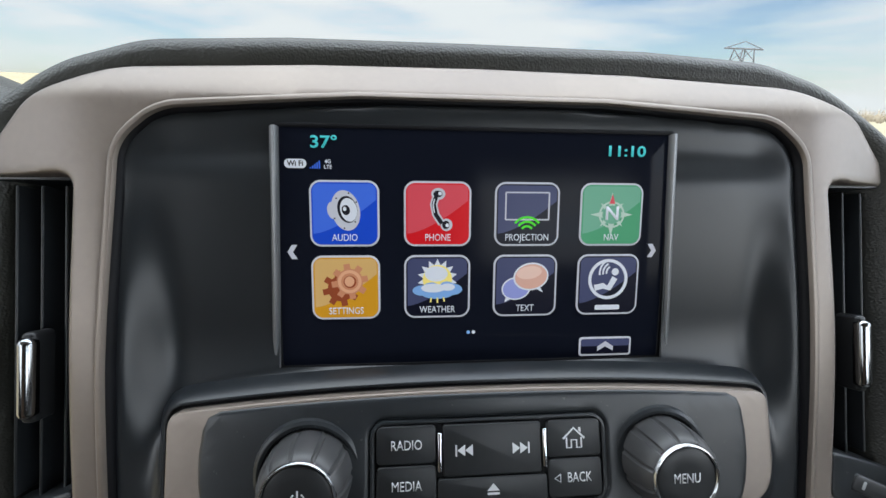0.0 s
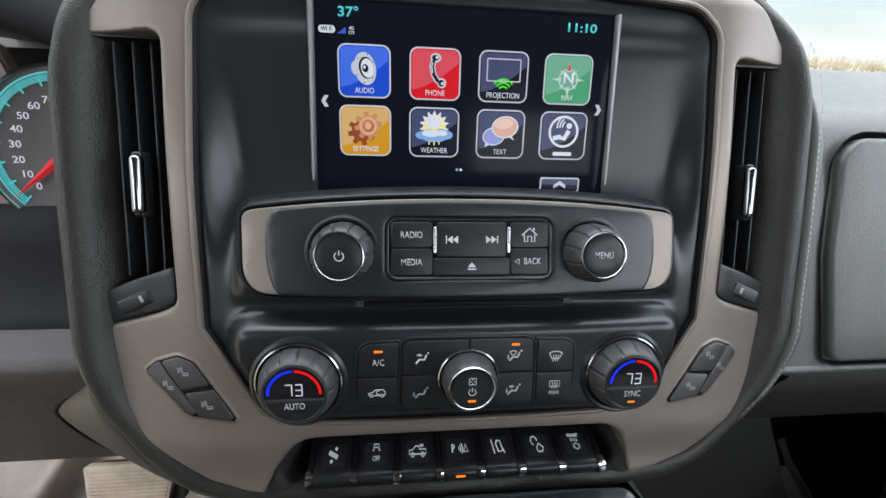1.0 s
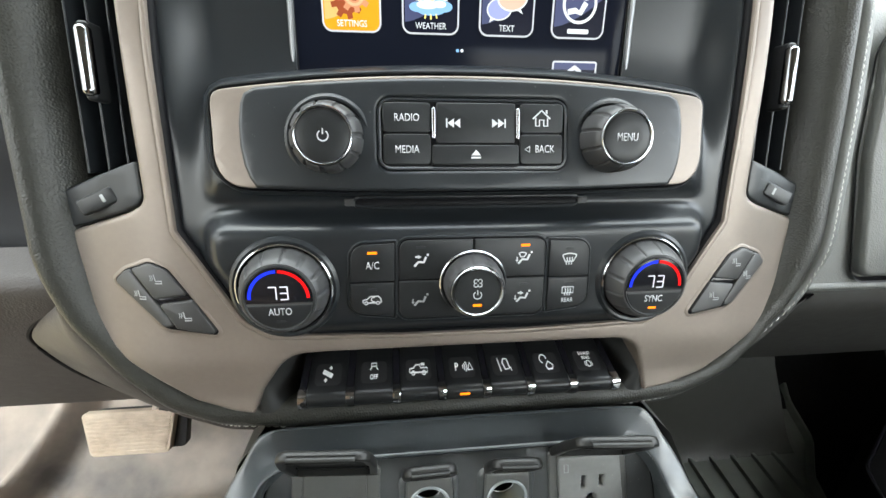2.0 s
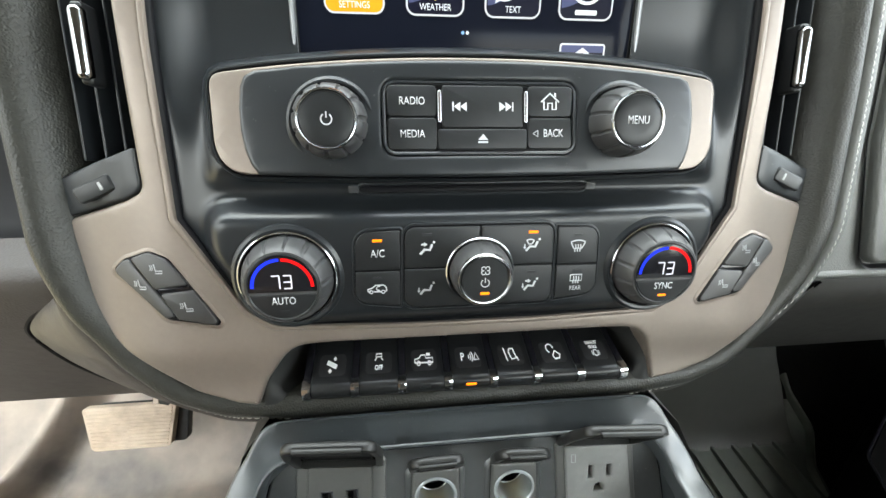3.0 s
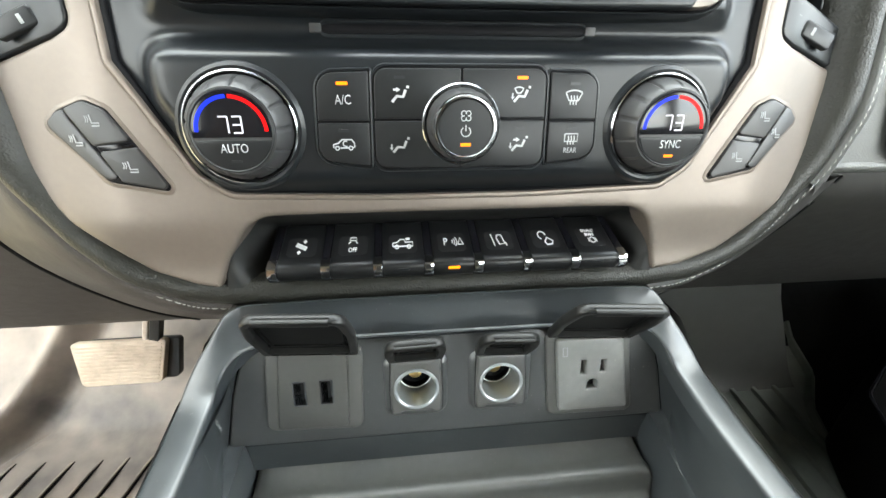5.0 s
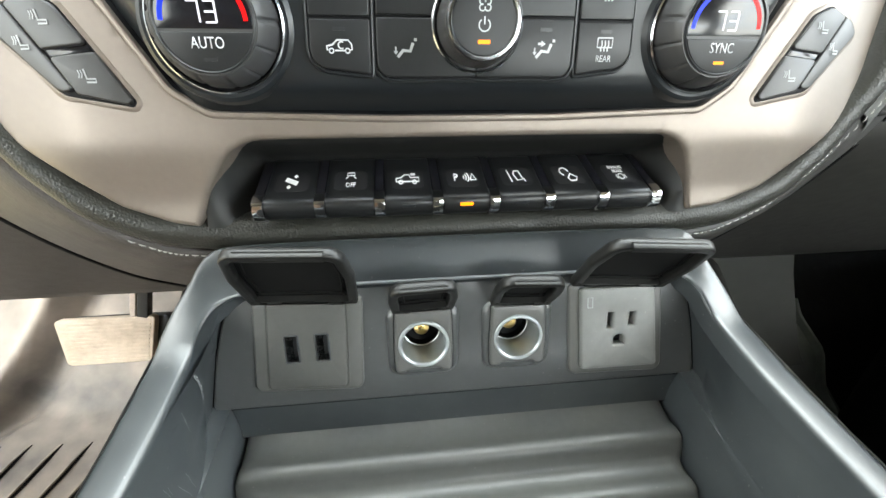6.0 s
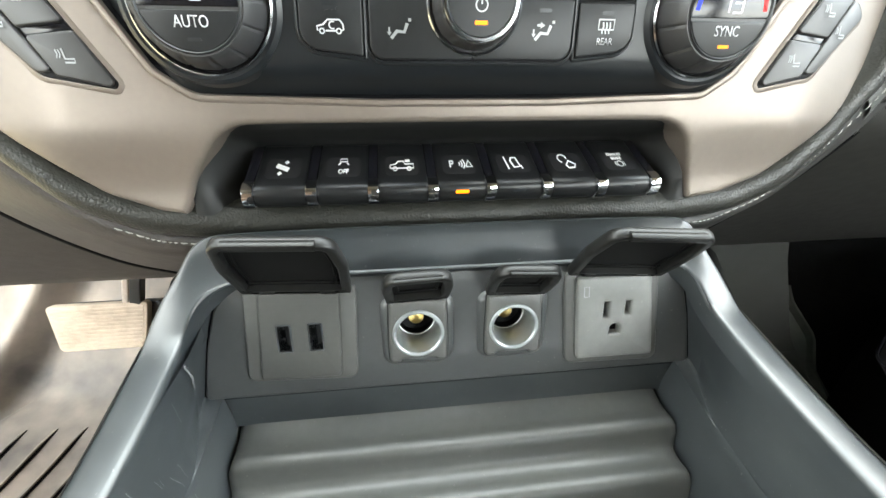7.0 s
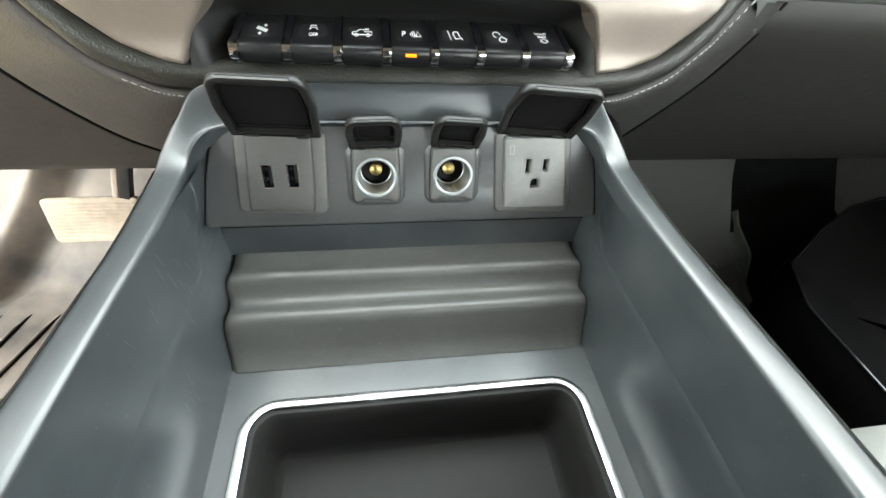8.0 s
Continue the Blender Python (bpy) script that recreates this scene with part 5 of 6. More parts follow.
def up(v, w=0.0):
    """Place (y, z) in millimetres of a point of the stack's plane."""
    return v * S_ - w * C_, 550 + v * C_ + w * S_


WORLD = Matrix.Identity(4)


SCUFF = material("scuff_mark", (0.17, 0.18, 0.18), 0.6, var=0.2, scale=400)


# ---- lower console ----
def lean(x):
    """The console stands a little towards the driver."""
    return x - 2.5 * sm((abs(x) - 100) / 30.0)


def rail_section():
    """Inner and outer edge of the console's frame, from the rear forwards and over the top."""
    rows = []
    for y, a, b in ((-700, 152, 177), (-400, 150, 175), (-212, 143, 167), (-170, 140.5, 161.5), (-130, 137.5, 157.5), (-100, 135, 155.5), (-74, 133.4, 154.6)):
        rows.append(((a, y, 497), (b, y, 493)))
    rows.append(((133, -59, 497.2), (154.2, -52, 493.4)))
    rows.append(((132.6, -48.5, 498), (153.2, -41, 494.6)))
    for a, va, wa, b, vb, wb in ((131.5, -60, 20, 151, -57, 12), (129, -51, 13, 146, -46, 6), (124, -45, 8, 139.5, -36, 3), (116, -42.5, 4, 131, -22.5, -2), (106, -41, 2, 120, -17.5, -3), (60, -40.5, 2, 64, -16, -3)):
        rows.append(((a, *up(va, wa)), (b, *up(vb, wb))))
    return rows


def console():
    ob = thing("center_console", WORLD, "dark grey plastic center console with an open tray", "console")
    sec = rail_section()
    full = [((-a[0], a[1], a[2]), (-b[0], b[1], b[2])) for a, b in sec] + sec[::-1]
    full = [((lean(a[0]), a[1], a[2]), (lean(b[0]), b[1], b[2])) for a, b in full]
    rows = []
    for a, b in full:
        a, b = Vector(a), Vector(b)
        d = (b - a)
        n = Vector((0, -0.35 * sm((74 + a.y) / 34), 1))
        n.normalize()
        out = Vector((d.x, d.y, 0)).normalized()
        rows.append([tuple(p) for p in (a - n * 12 - out * 0.5, a - n * 2.8, a - n * 1.2 + out * 0.35, a - n * 0.35 + out * 1.1, a + out * 2.0, a + out * 2.9 + n * 0.1, a + d * 0.35 + n * 0.4, a + d * 0.7 + n * 0.4, b - out * 3.6, b - out * 2.6 - n * 0.1, b - out * 1.4 - n * 0.7, b - out * 0.4 - n * 2.0, b - n * 4 + out * 0.2, b - n * 14 + out * 0.3)])
    part("rail", loft(catmull(rows, 4)), CONSOLE, ob, "smooth satin rail round the tray", sharp=60)
    for s in (-1, 1):
        # inner side wall: it widens towards the socket panel, over a small ledge
        rows = []
        for z, x, far in ((495, 133.4, 131.5), (487, 133.2, 133), (476, 133, 135.6), (462, 132.8, 138.6), (447.5, 132.6, 141.8), (446.2, 132.5, 140.5), (446, 132.4, 132.6), (440, 132.2, 132.2), (400, 131.4, 131.4), (362, 130.4, 130.4)):
            fore = (max(z, 446) - 550) * 0.358 + 1
            row = []
            for y in np.linspace(-260, fore, 60):
                k, high = sm((y + 84) / 46), (z - 362) / 134.0
                wide = x + np.interp(y, (-260, -212, -170, -130, -100, -74), (12.5, 10, 7.5, 4.5, 2, 0.4)) * high
                row.append((s * (wide + (far - wide) * k) - 2.5 * high * (1 - k), y, z))
            rows.append(row)
        for r in rows:
            r.insert(0, (r[0][0] + s * 5, -700, r[0][2]))
        part("tray_wall", loft(rows), CONSOLE, ob, "scuffed inner tray wall", sharp=50)
        pairs = [((132.9, *up(-71, 27)), (134.0, *up(-73, -1))), ((132.7, *up(-68, 25.5)), (133, *up(-68, -1))), ((131.7, *up(-60, 20)), (131, *up(-61, -1))), ((129.2, *up(-52, 13)), (128.4, *up(-54.0, -1))), ((124.2, *up(-46, 8)), (122.5, *up(-46.5, -1))), ((116.2, *up(-42.5, 4)), (114, *up(-42, -1))), ((106, *up(-41, 1.6)), (105, *up(-41.2, -1))), ((0, *up(-40.6, 1.6)), (0, *up(-41.2, -1)))]
        rows = [[(lean(s * p[0]), p[1], p[2]), (s * (p[0] + q[0]) / 2, (p[1] + q[1]) / 2, (p[2] + q[2]) / 2), (s * q[0], q[1], q[2])] for p, q in pairs]
        part("frame_return", loft(catmull(rows, 4)), CONSOLE, ob)
        rows = []
        for z, x in ((494, 153), (470, 152), (380, 151), (200, 151), (-5, 153)):
            fore = 60 if z < 480 else -40
            rows.append([(lean(s * (x + max(0, min(20, (-100 - y) * 0.1)))), y, z) for y in np.linspace(-700, fore, 30)])
        part("console_side", loft(rows), TUNNEL if s > 0 else LOWDASH, ob)
        rows = [[(s * 150, -38, 494), (s * 151, -36, 470), (s * 152, -30, 380), (s * 152, -30, 200), (s * 153, -30, -5)],
                [(s * 145, up(-40, 0)[0], up(-40, 0)[1]), (s * 148, 20, 480), (s * 152, 60, 380), (s * 152, 80, 200), (s * 153, 90, -5)],
                [(s * 132, 10, 520), (s * 140, 90, 500), (s * 152, 160, 380), (s * 152, 180, 200), (s * 153, 190, -5)]]
        part("console_shoulder", loft(rows), TUNNEL if s > 0 else LOWDASH, ob)
    def scuffed(y, z):
        k, high = sm((y + 84) / 46), (z - 362) / 134.0
        wide = 131.0 + 2.2 * high + np.interp(y, (-170, -130, -100, -74), (7.5, 4.5, 2, 0.4)) * high
        far = 131.5 + 10.3 * sm((495 - z) / 48)
        return -(wide + (far - wide) * k) - 2.5 * high * (1 - k) + 0.5
    # pale scuffs on the driver's side wall
    rng = random.Random(11)
    bm = bmesh.new()
    lines = []
    for k in range(26):
        y, z, tilt_ = rng.uniform(-150, -56), rng.uniform(405, 490), rng.uniform(0.6, 1.6)
        pts = [(y, z)]
        for j in range(rng.randint(2, 4)):
            y, z = y - rng.uniform(0.5, 2.0) + tilt_, z - rng.uniform(2, 5)
            pts.append((y, z))
        lines.append(stroke(pts, rng.uniform(0.12, 0.3)))
    # flaked edge of the wall beside the socket panel
    z = 494.0
    while z > 452:
        y0 = -51 + 0.15 * (494 - z) + rng.uniform(-0.8, 0.8)
        lines.append(ellipse(y0, z, rng.uniform(0.2, 0.6), rng.uniform(0.7, 1.5), rng.uniform(-20, 40), 8))
        z -= 1.1
    for o in lines:
        v = [bm.verts.new((scuffed(a, b), a, b)) for a, b in o]
        bm.faces.new(v)
    sc = part("scuffs", bm, SCUFF, ob, "pale hairline scuffs", flat=True)
    sc["kind"] = "stuff"
    # wall under the socket panel, sills and tray floor
    y0, z0 = up(-108, -2)
    prof = [(y0 + 2, z0 + 8), (y0 + 0.5, z0 - 4), (-37, 424), (-38, 419)]
    part("back_wall", loft([[(x, y, z) for x in (-134, 0, 134)] for y, z in prof]), CONSOLE, ob)
    # rubber liner with two stepped ledges
    prof = [(-35, 421), (-38, 419.6), (-44, 419.0), (-51, 419.2), (-55, 420.2), (-57.5, 421.4), (-60.5, 421.8), (-63, 421.2), (-64.6, 419.4), (-66, 416), (-68.5, 409.5), (-71, 406.6), (-76, 406.4), (-80, 407.4), (-82.5, 408.6), (-85.5, 408.9), (-88, 408.2), (-89.8, 406.0), (-91.4, 402), (-98, 386), (-104, 373.5), (-107, 371)]
    xs = [-131, -129, -126.5, -120, 0, 120, 126.5, 129, 131]
    dz = [-7, -2.4, -0.5, 0, 0, 0, -0.5, -2.4, -7]
    part("stepped_liner", loft([[(x, y, z + d * (0.6 if z < 380 else 1)) for x, d in zip(xs, dz)] for y, z in prof]), TRAY, ob, "dusty rubber liner with two raised ledges", sharp=60)
    # tray floor with the bin's mouth cut through it
    hole = rounded([(-119, -420, 20), (119, -420, 20), (117, -131, 22), (-117, -131, 22)], 20, 8)
    o = [(-133, -480), (133, -480), (133, -103), (-133, -103)]
    part("tray_floor", prism(bmesh.new(), o, [(0, 362), (0, 370.4)], [hole]), CONSOLE, ob)
    loops = [(0.0, 369.6), (-1.6, 372.2), (-0.4, 374.0), (2.4, 374.8), (5.2, 374.0), (6.2, 371.6), (6.4, 366)]
    part("chrome_rim", loft([[(x, y, z) for x, y in inset(hole, d)] for d, z in loops], True), RIMCHROME, ob, "polished chrome rim of the storage bin")
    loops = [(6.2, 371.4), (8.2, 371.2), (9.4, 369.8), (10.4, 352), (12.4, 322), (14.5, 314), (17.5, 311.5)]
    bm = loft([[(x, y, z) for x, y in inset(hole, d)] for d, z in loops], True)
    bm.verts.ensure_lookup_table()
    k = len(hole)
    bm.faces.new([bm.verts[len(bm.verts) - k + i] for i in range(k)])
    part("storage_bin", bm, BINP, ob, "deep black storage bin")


console()


def socket_panel():
    ob = bpy.data.objects["center_console"]
    o = rounded([(-141.5, -111, 3), (141.5, -111, 3), (135, -78, 60), (127, -52, 30), (112, -41.5, 22), (-112, -41.5, 22), (-127, -52, 30), (-135, -78, 60)], 10, 7)
    holes = [circle(-25.3, -75.6, 12.4, 32), circle(27.3, -75.4, 12.4, 32), rect(-98.4, -91.2, -82.2, -66.2, 0.6, 2), rect(-82.6, -75.4, -82.2, -66.2, 0.6, 2), rect(76, 98, -88, -62, 1, 2)]
    part("socket_panel", plate(o, -6, 0, 1.2, holes), SOCKP, ob, "dark grey panel round the power sockets", STACK)
    rows = [[(x, y, dz) for x, y in inset(o, d)] for d, dz in ((0.2, -1.0), (-1.0, -1.4), (-1.8, -4), (-2.0, -10))]
    part("panel_gap", loft(rows, True), GROOVE, ob, "", STACK)


socket_panel()


def lid(parent, x0, x1, length, m, grip=True):
    """A hinged lid, flung open, seen from its hollow inner side."""
    r, w = 8.0, x1 - x0
    k = w * 0.03
    o = rounded([(x0, 0, 1.5), (x1, 0, 1.5), (x1 + k, length * 0.55, 20), (x1 - k, length, r), (x0 + k, length, r), (x0 - k, length * 0.55, 20)], r, 6)
    lv = [(2.2, -3.9), (0.8, -3.4), (0.2, -2.4), (0, -1.2), (0, 0.8), (0.25, 1.6), (0.8, 2.1), (1.6, 2.2)]
    part_lid = part("lid", prism(bmesh.new(), o, lv, [inset(o, 4.6)], hole_depth=-2.6, bottom=True), LIDP, parent, "hinged cap standing open", m)
    part("lid_lining", plate(inset(o, 4.0), -3.2, -2.2, 0.2), LIDI, part_lid)
    part("lid_rib", prism(bmesh.new(), inset(o, 6.4), [(0, -2.4), (0.2, -1.4), (0.6, -1.2)], [inset(o, 7.8)], hole_depth=-2.4), LIDI, part_lid)
    w = x1 - x0
    if grip:
        g = 0.6 if w > 40 else 0.4
        rows = [[(x, length + d * g, 2.4 * (1 - g) + z * g) for x in np.linspace(x0 + w * 0.16, x1 - w * 0.16, 6)] for d, z in ((-4.4, 2.4), (-3.8, 3.9), (-2.4, 4.4), (0.6, 4.2), (2.2, 3.0), (2.6, 1.0), (2.0, -1.2), (0.2, -2.8), (-1.5, -3.4))]
        part("finger_lip", loft(rows), LIDP, part_lid)
    for t in (0.16, 0.72):
        part("hinge", block(x0 + w * t, x0 + w * (t + 0.14), -1.6, 1.6, -1.6, 1.8, 0.8, 0.6), LIDP, part_lid)
    return part_lid


LIDP = material("lid_plastic", (0.011, 0.011, 0.0105), 0.36, var=0.06, scale=300, rough_var=0.03, spec=0.32)
LIDI = material("lid_inner_plastic", (0.007, 0.007, 0.007), 0.42, var=0.12, scale=60, spec=0.1)
BARREL = material("socket_barrel_steel", (0.46, 0.48, 0.47), 0.38, 0.75, var=0.08)
RINGP = material("socket_ring", (0.36, 0.385, 0.39), 0.36, 0.6, var=0.03)


def usb_charger():
    ob = thing("usb_charger", STACK, "dark twin usb charging port under an open cap", "usb port")
    port = [rect(-98.0, -91.6, -81.8, -66.6, 0.4, 2), rect(-82.2, -75.8, -81.8, -66.6, 0.4, 2)]
    part("surround", plate(rounded([(-116.8, -100, 5), (-59, -102.5, 5), (-56.6, -46.5, 3), (-112.6, -46, 3)], 4), -2, 2.0, 1.4, [inset(q, -0.6) for q in port]), OUTLET, ob)
    part("faceplate", plate(rounded([(-109.4, -98.4, 2.5), (-67.4, -99.4, 2.5), (-65.4, -48, 1.5), (-105.4, -48, 1.5)], 2), -1, 3.4, 1.0, port), LIDP2, ob)
    gap = rounded([(-109.4, -98.4, 2.5), (-67.4, -99.4, 2.5), (-65.4, -48, 1.5), (-105.4, -48, 1.5)], 2)
    part("face_gap", loft([[(x, y, z) for x, y in inset(gap, d)] for d, z in ((-0.9, 1.8), (-0.8, 2.15), (-0.1, 2.1))], True), LIDP2, ob)
    for q in port:
        x0, y0 = min(p[0] for p in q), min(p[1] for p in q)
        rows = [[(x, y, z) for x, y in inset(q, d)] for d, z in ((-0.9, 3.2), (-0.7, 3.8), (0.1, 3.75), (0.2, -9))]
        shell = part("port_shell", loft(rows, True), SATIN, ob, "thin metal usb shell")
        part("port_back", plate(inset(q, 0), -11, -9.0, 0.1), GROOVE, shell)
        part("port_tongue", block(x0 + 3.4, x0 + 5.2, y0 + 1.8, y0 + 13.4, -9, 0.6, 0.2, 0.2), BUTTON, shell)
        part("port_springs", mark([rect(x0 + 0.6, x0 + 1.8, y0 + 3.0, y0 + 5.0, 0.3, 2), rect(x0 + 0.6, x0 + 1.8, y0 + 9.6, y0 + 11.6, 0.3, 2)], -3, 0.4), BUTTON, shell)
    lid(ob, -27, 27, 50, at(-85.5, -47.5, 3.0, 43, 0, 0) @ at(0, 0, 0, 0, -3, 1))


LIDP2 = material("faceplate_plastic", (0.060, 0.060, 0.056), 0.40, var=0.05, scale=300, bump=0.2, bump_scale=1900)
usb_charger()


def power_socket(x, y, turn):
    ob = thing("power_socket", STACK @ at(x, y, 0), "round twelve volt socket with a pale metal ring and open cap", "power socket", "console power sockets")
    hole = circle(0, 0, 11.6, 40)
    part("surround", prism(bmesh.new(), rounded([(-19.5, -21.5, 8), (19.5, -21.5, 8), (20.5, 21, 7), (-20.5, 21, 7)], 7), [(0, -0.5), (0.5, 0.5), (1.6, 1.9), (3.0, 2.7), (4.4, 2.9)], [hole], hole_depth=-2), SOCKP, ob, "soft raised surround")
    body = rounded([(-15.6, -17.8, 2.5), (-10, -17.2, 1), (-8.6, -15.8, 1), (8.6, -15.8, 1), (10, -17.2, 1), (15.6, -17.8, 2.5), (16.0, -4, 8), (15.2, 19.6, 1.5), (-15.2, 19.6, 1.5), (-16.0, -4, 8)], 2, 4)
    part("socket_body", plate(body, -1, 5.0, 1.8, [circle(0, 0, 11.8, 40)]), OUTLET, ob)
    part("body_gap", loft([[(x, y, z) for x, y in inset(body, d)] for d, z in ((-0.6, 2.2), (-0.5, 3.0), (-0.1, 2.95))], True), GROOVE, ob)
    part("metal_ring", lathe([(13.9, 4.2), (13.9, 5.2), (13.5, 5.7), (12.6, 5.8), (11.8, 5.2), (11.4, 2.0)], close=False), RINGP, ob, "pale metal ring")
    part("barrel", lathe([(11.5, 4.8), (11.2, 0), (10.9, -13), (10.2, -13.4)], 48, close=False), BARREL, ob, "metal socket barrel")
    part("barrel_insert", lathe([(10.3, -13.2), (10.0, -14.5), (9.8, -18.4), (9.2, -18.8), (4, -18.8)]), GROOVE, ob, "black insert deep in the socket")
    part("contact", lathe([(4.4, -19), (4.4, -14.6), (3.4, -13.8), (1.6, -13.4), (1.2, -12.6)], 24), BRASS, ob, "brass contact")
    lid(ob, -16.5, 16.5, 31, at(0, 21.0, 4.4, 47, 0, turn))


power_socket(-25.3, -75.6, 2)
power_socket(27.3, -75.4, -3)


def ac_outlet():
    ob = thing("ac_outlet", STACK, "grey three-pin household outlet under an open cap", "power outlet")
    part("surround", plate(rounded([(60, -104, 5), (118, -105.5, 5), (110.5, -46, 4), (55.4, -46, 4)], 4), -2, 2.0, 1.4, [rect(76, 98, -88, -62, 1, 2)]), OUTLET, ob)
    slots = [rect(79.4, 82.4, -74.0, -64.4, 0.3, 2), rect(92.3, 95.3, -73.0, -64.6, 0.3, 2)]
    gnd = [(84.2, -84.8), (90.6, -84.8)] + [(87.4 + 3.2 * math.cos(radians(a)), -81.6 + 3.2 * math.sin(radians(a))) for a in range(0, 181, 15)]
    part("faceplate", plate(rounded([(66.0, -99.8, 2), (113.0, -100.2, 2), (105.4, -49, 2), (61.6, -49, 2)], 2), -1, 4.6, 1.5, slots + [gnd]), ACFACE_LIT, ob, "grained outlet face, paled by window glare")
    gap = rounded([(66.0, -99.8, 2), (113.0, -100.2, 2), (105.4, -49, 2), (61.6, -49, 2)], 2)
    part("face_gap", loft([[(x, y, z) for x, y in inset(gap, d)] for d, z in ((-1.0, 1.8), (-0.9, 2.2), (-0.1, 2.1))], True), OUTLET, ob)
    part("pin_well", plate(rect(74, 100, -90, -60, 2), -12, -1.2, 0.2), GROOVE, ob)
    part("small_mark", mark([stroke([(66.6, -60.4), (66.2, -54.4), (69.0, -54.4), (69.4, -60.4), (66.6, -60.4)], 0.5)], 4.65, 0.1), DIM, ob, flat=True)
    lid(ob, -27, 27, 50, at(83, -47.5, 3.0, 48, 0, 0) @ at(0, 0, 0, 0, -3, -2))


ac_outlet()


SHROUD = material("shroud_plastic", (0.007, 0.007, 0.008), 0.62, var=0.08, scale=90, bump=0.15, bump_scale=1200, spec=0.15)


# ---- dashboard either side, and the windscreen's base ----
def dash():
    ob = thing("dashboard", WORLD, "grey vinyl dashboard of a pickup truck", "dashboard", kind="structure")
    face = [(up(52, -43)), (up(120, -41)), (up(200, -40)), (up(245, -44)), (up(266, -54)), (up(280, -72)), (up(287, -100)), (260, 812), (420, 806), (700, 800)]
    xs = np.linspace(236, 1140, 30)
    part("passenger_face", loft([[(x, y, z) for x in xs] for y, z in face]), DASHSKIN, ob, "grained grey vinyl passenger dash", sharp=70)
    lip = [up(52, -43), up(49, -41.5), up(46, -42.5), up(44, -47), up(43, -60)]
    part("lower_lip", loft([[(x, y, z) for x in xs] for y, z in lip]), DASHSKIN, ob, sharp=70)
    low = [(60, 578), (58, 566), (62, 552), (74, 532), (96, 500), (128, 452), (185, 375), (242, 308), (257, 292), (275, 286), (330, 288)]
    part("passenger_knee_panel", loft([[(x, y, z) for x in np.linspace(150, 1140, 30)] for y, z in low]), LOWDASH, ob, sharp=70)
    # driver's side: binnacle, shelf and knee panel
    def rise(x):
        d = -262 - x
        return 0.61 * d if d < 0 else 55 * (1 - math.exp(-d / 90.0))
    def along(name, prof, mt, label=""):
        part(name, loft([[(x, y, z + rise(x) * f) for x in np.linspace(-700, -222, 40)] for y, z, f in prof]), mt, ob, label, sharp=70)
    along("hood", [(169, 836, 1), (176, 844, 1), (192, 850, 1), (225, 842, 1), (300, 817, 0.9), (420, 796, 0.5), (700, 790, 0)], LEATHER, "black grained binnacle hood")
    along("hood_seam", [(169.5, 836.5, 1), (172, 834.5, 1), (168.5, 833, 1)], GROOVE)
    along("hood_brow", [(168.5, 833.5, 1), (160, 824, 1), (152, 812, 0.95), (149, 803, 0.9), (153, 797, 0.85), (170, 795, 0.8), (215, 806, 0.6)], SHROUD, "dark front of the hood")
    mid = [up(325, -60), (200, 850), (320, 832), (700, 800)]
    part("top_pad", loft([[(x, y, z) for x in np.linspace(-235, 240, 12)] for y, z in mid]), LEATHER, ob, sharp=70)
    shelf = [(190, 692), (168, 690), (150, 685), (141, 676), (136, 660), (130, 638), (118, 618), (102, 611), (96, 612)]
    part("column_shroud", loft([[(x, y, z) for x in np.linspace(-1140, -230, 12)] for y, z in shelf]), SHROUD, ob, sharp=70)
    step = [(96, 612), (92, 609), (72, 606), (66, 602), (64, 596), (65, 580), (72, 560), (92, 525), (128, 470), (180, 388), (228, 314), (240, 298), (256, 291), (320, 292)]
    part("driver_knee_panel", loft([[(x, y, z) for x in np.linspace(-1140, -180, 20)] for y, z in step]), KNEE, ob, "brown-grey grained knee panel", sharp=70)


dash()


def glove_box():
    ob = thing("glove_box", STACK, "grained grey glove box door with a dark shut line", "glove box")
    o = resample(rounded([(318, 58, 10), (700, 58, 10), (700, 243, 22), (308, 243, 24), (306, 150, 60)], 16, 6), 8)
    part("door", prism(bmesh.new(), o, [(0, -48), (0, -38), (0.5, -36.2), (1.8, -34.8), (4, -34)], grid=30), DASHSKIN, ob, "grained grey vinyl door", sharp=60)
    rows = [[(x, v, w) for x, v in inset(o, d)] for d, w in ((-5.5, -38.6), (-4.2, -39.2), (-3.2, -41.5), (0.2, -44))]
    part("shut_line", loft(rows, True), GROOVE, ob)


glove_box()


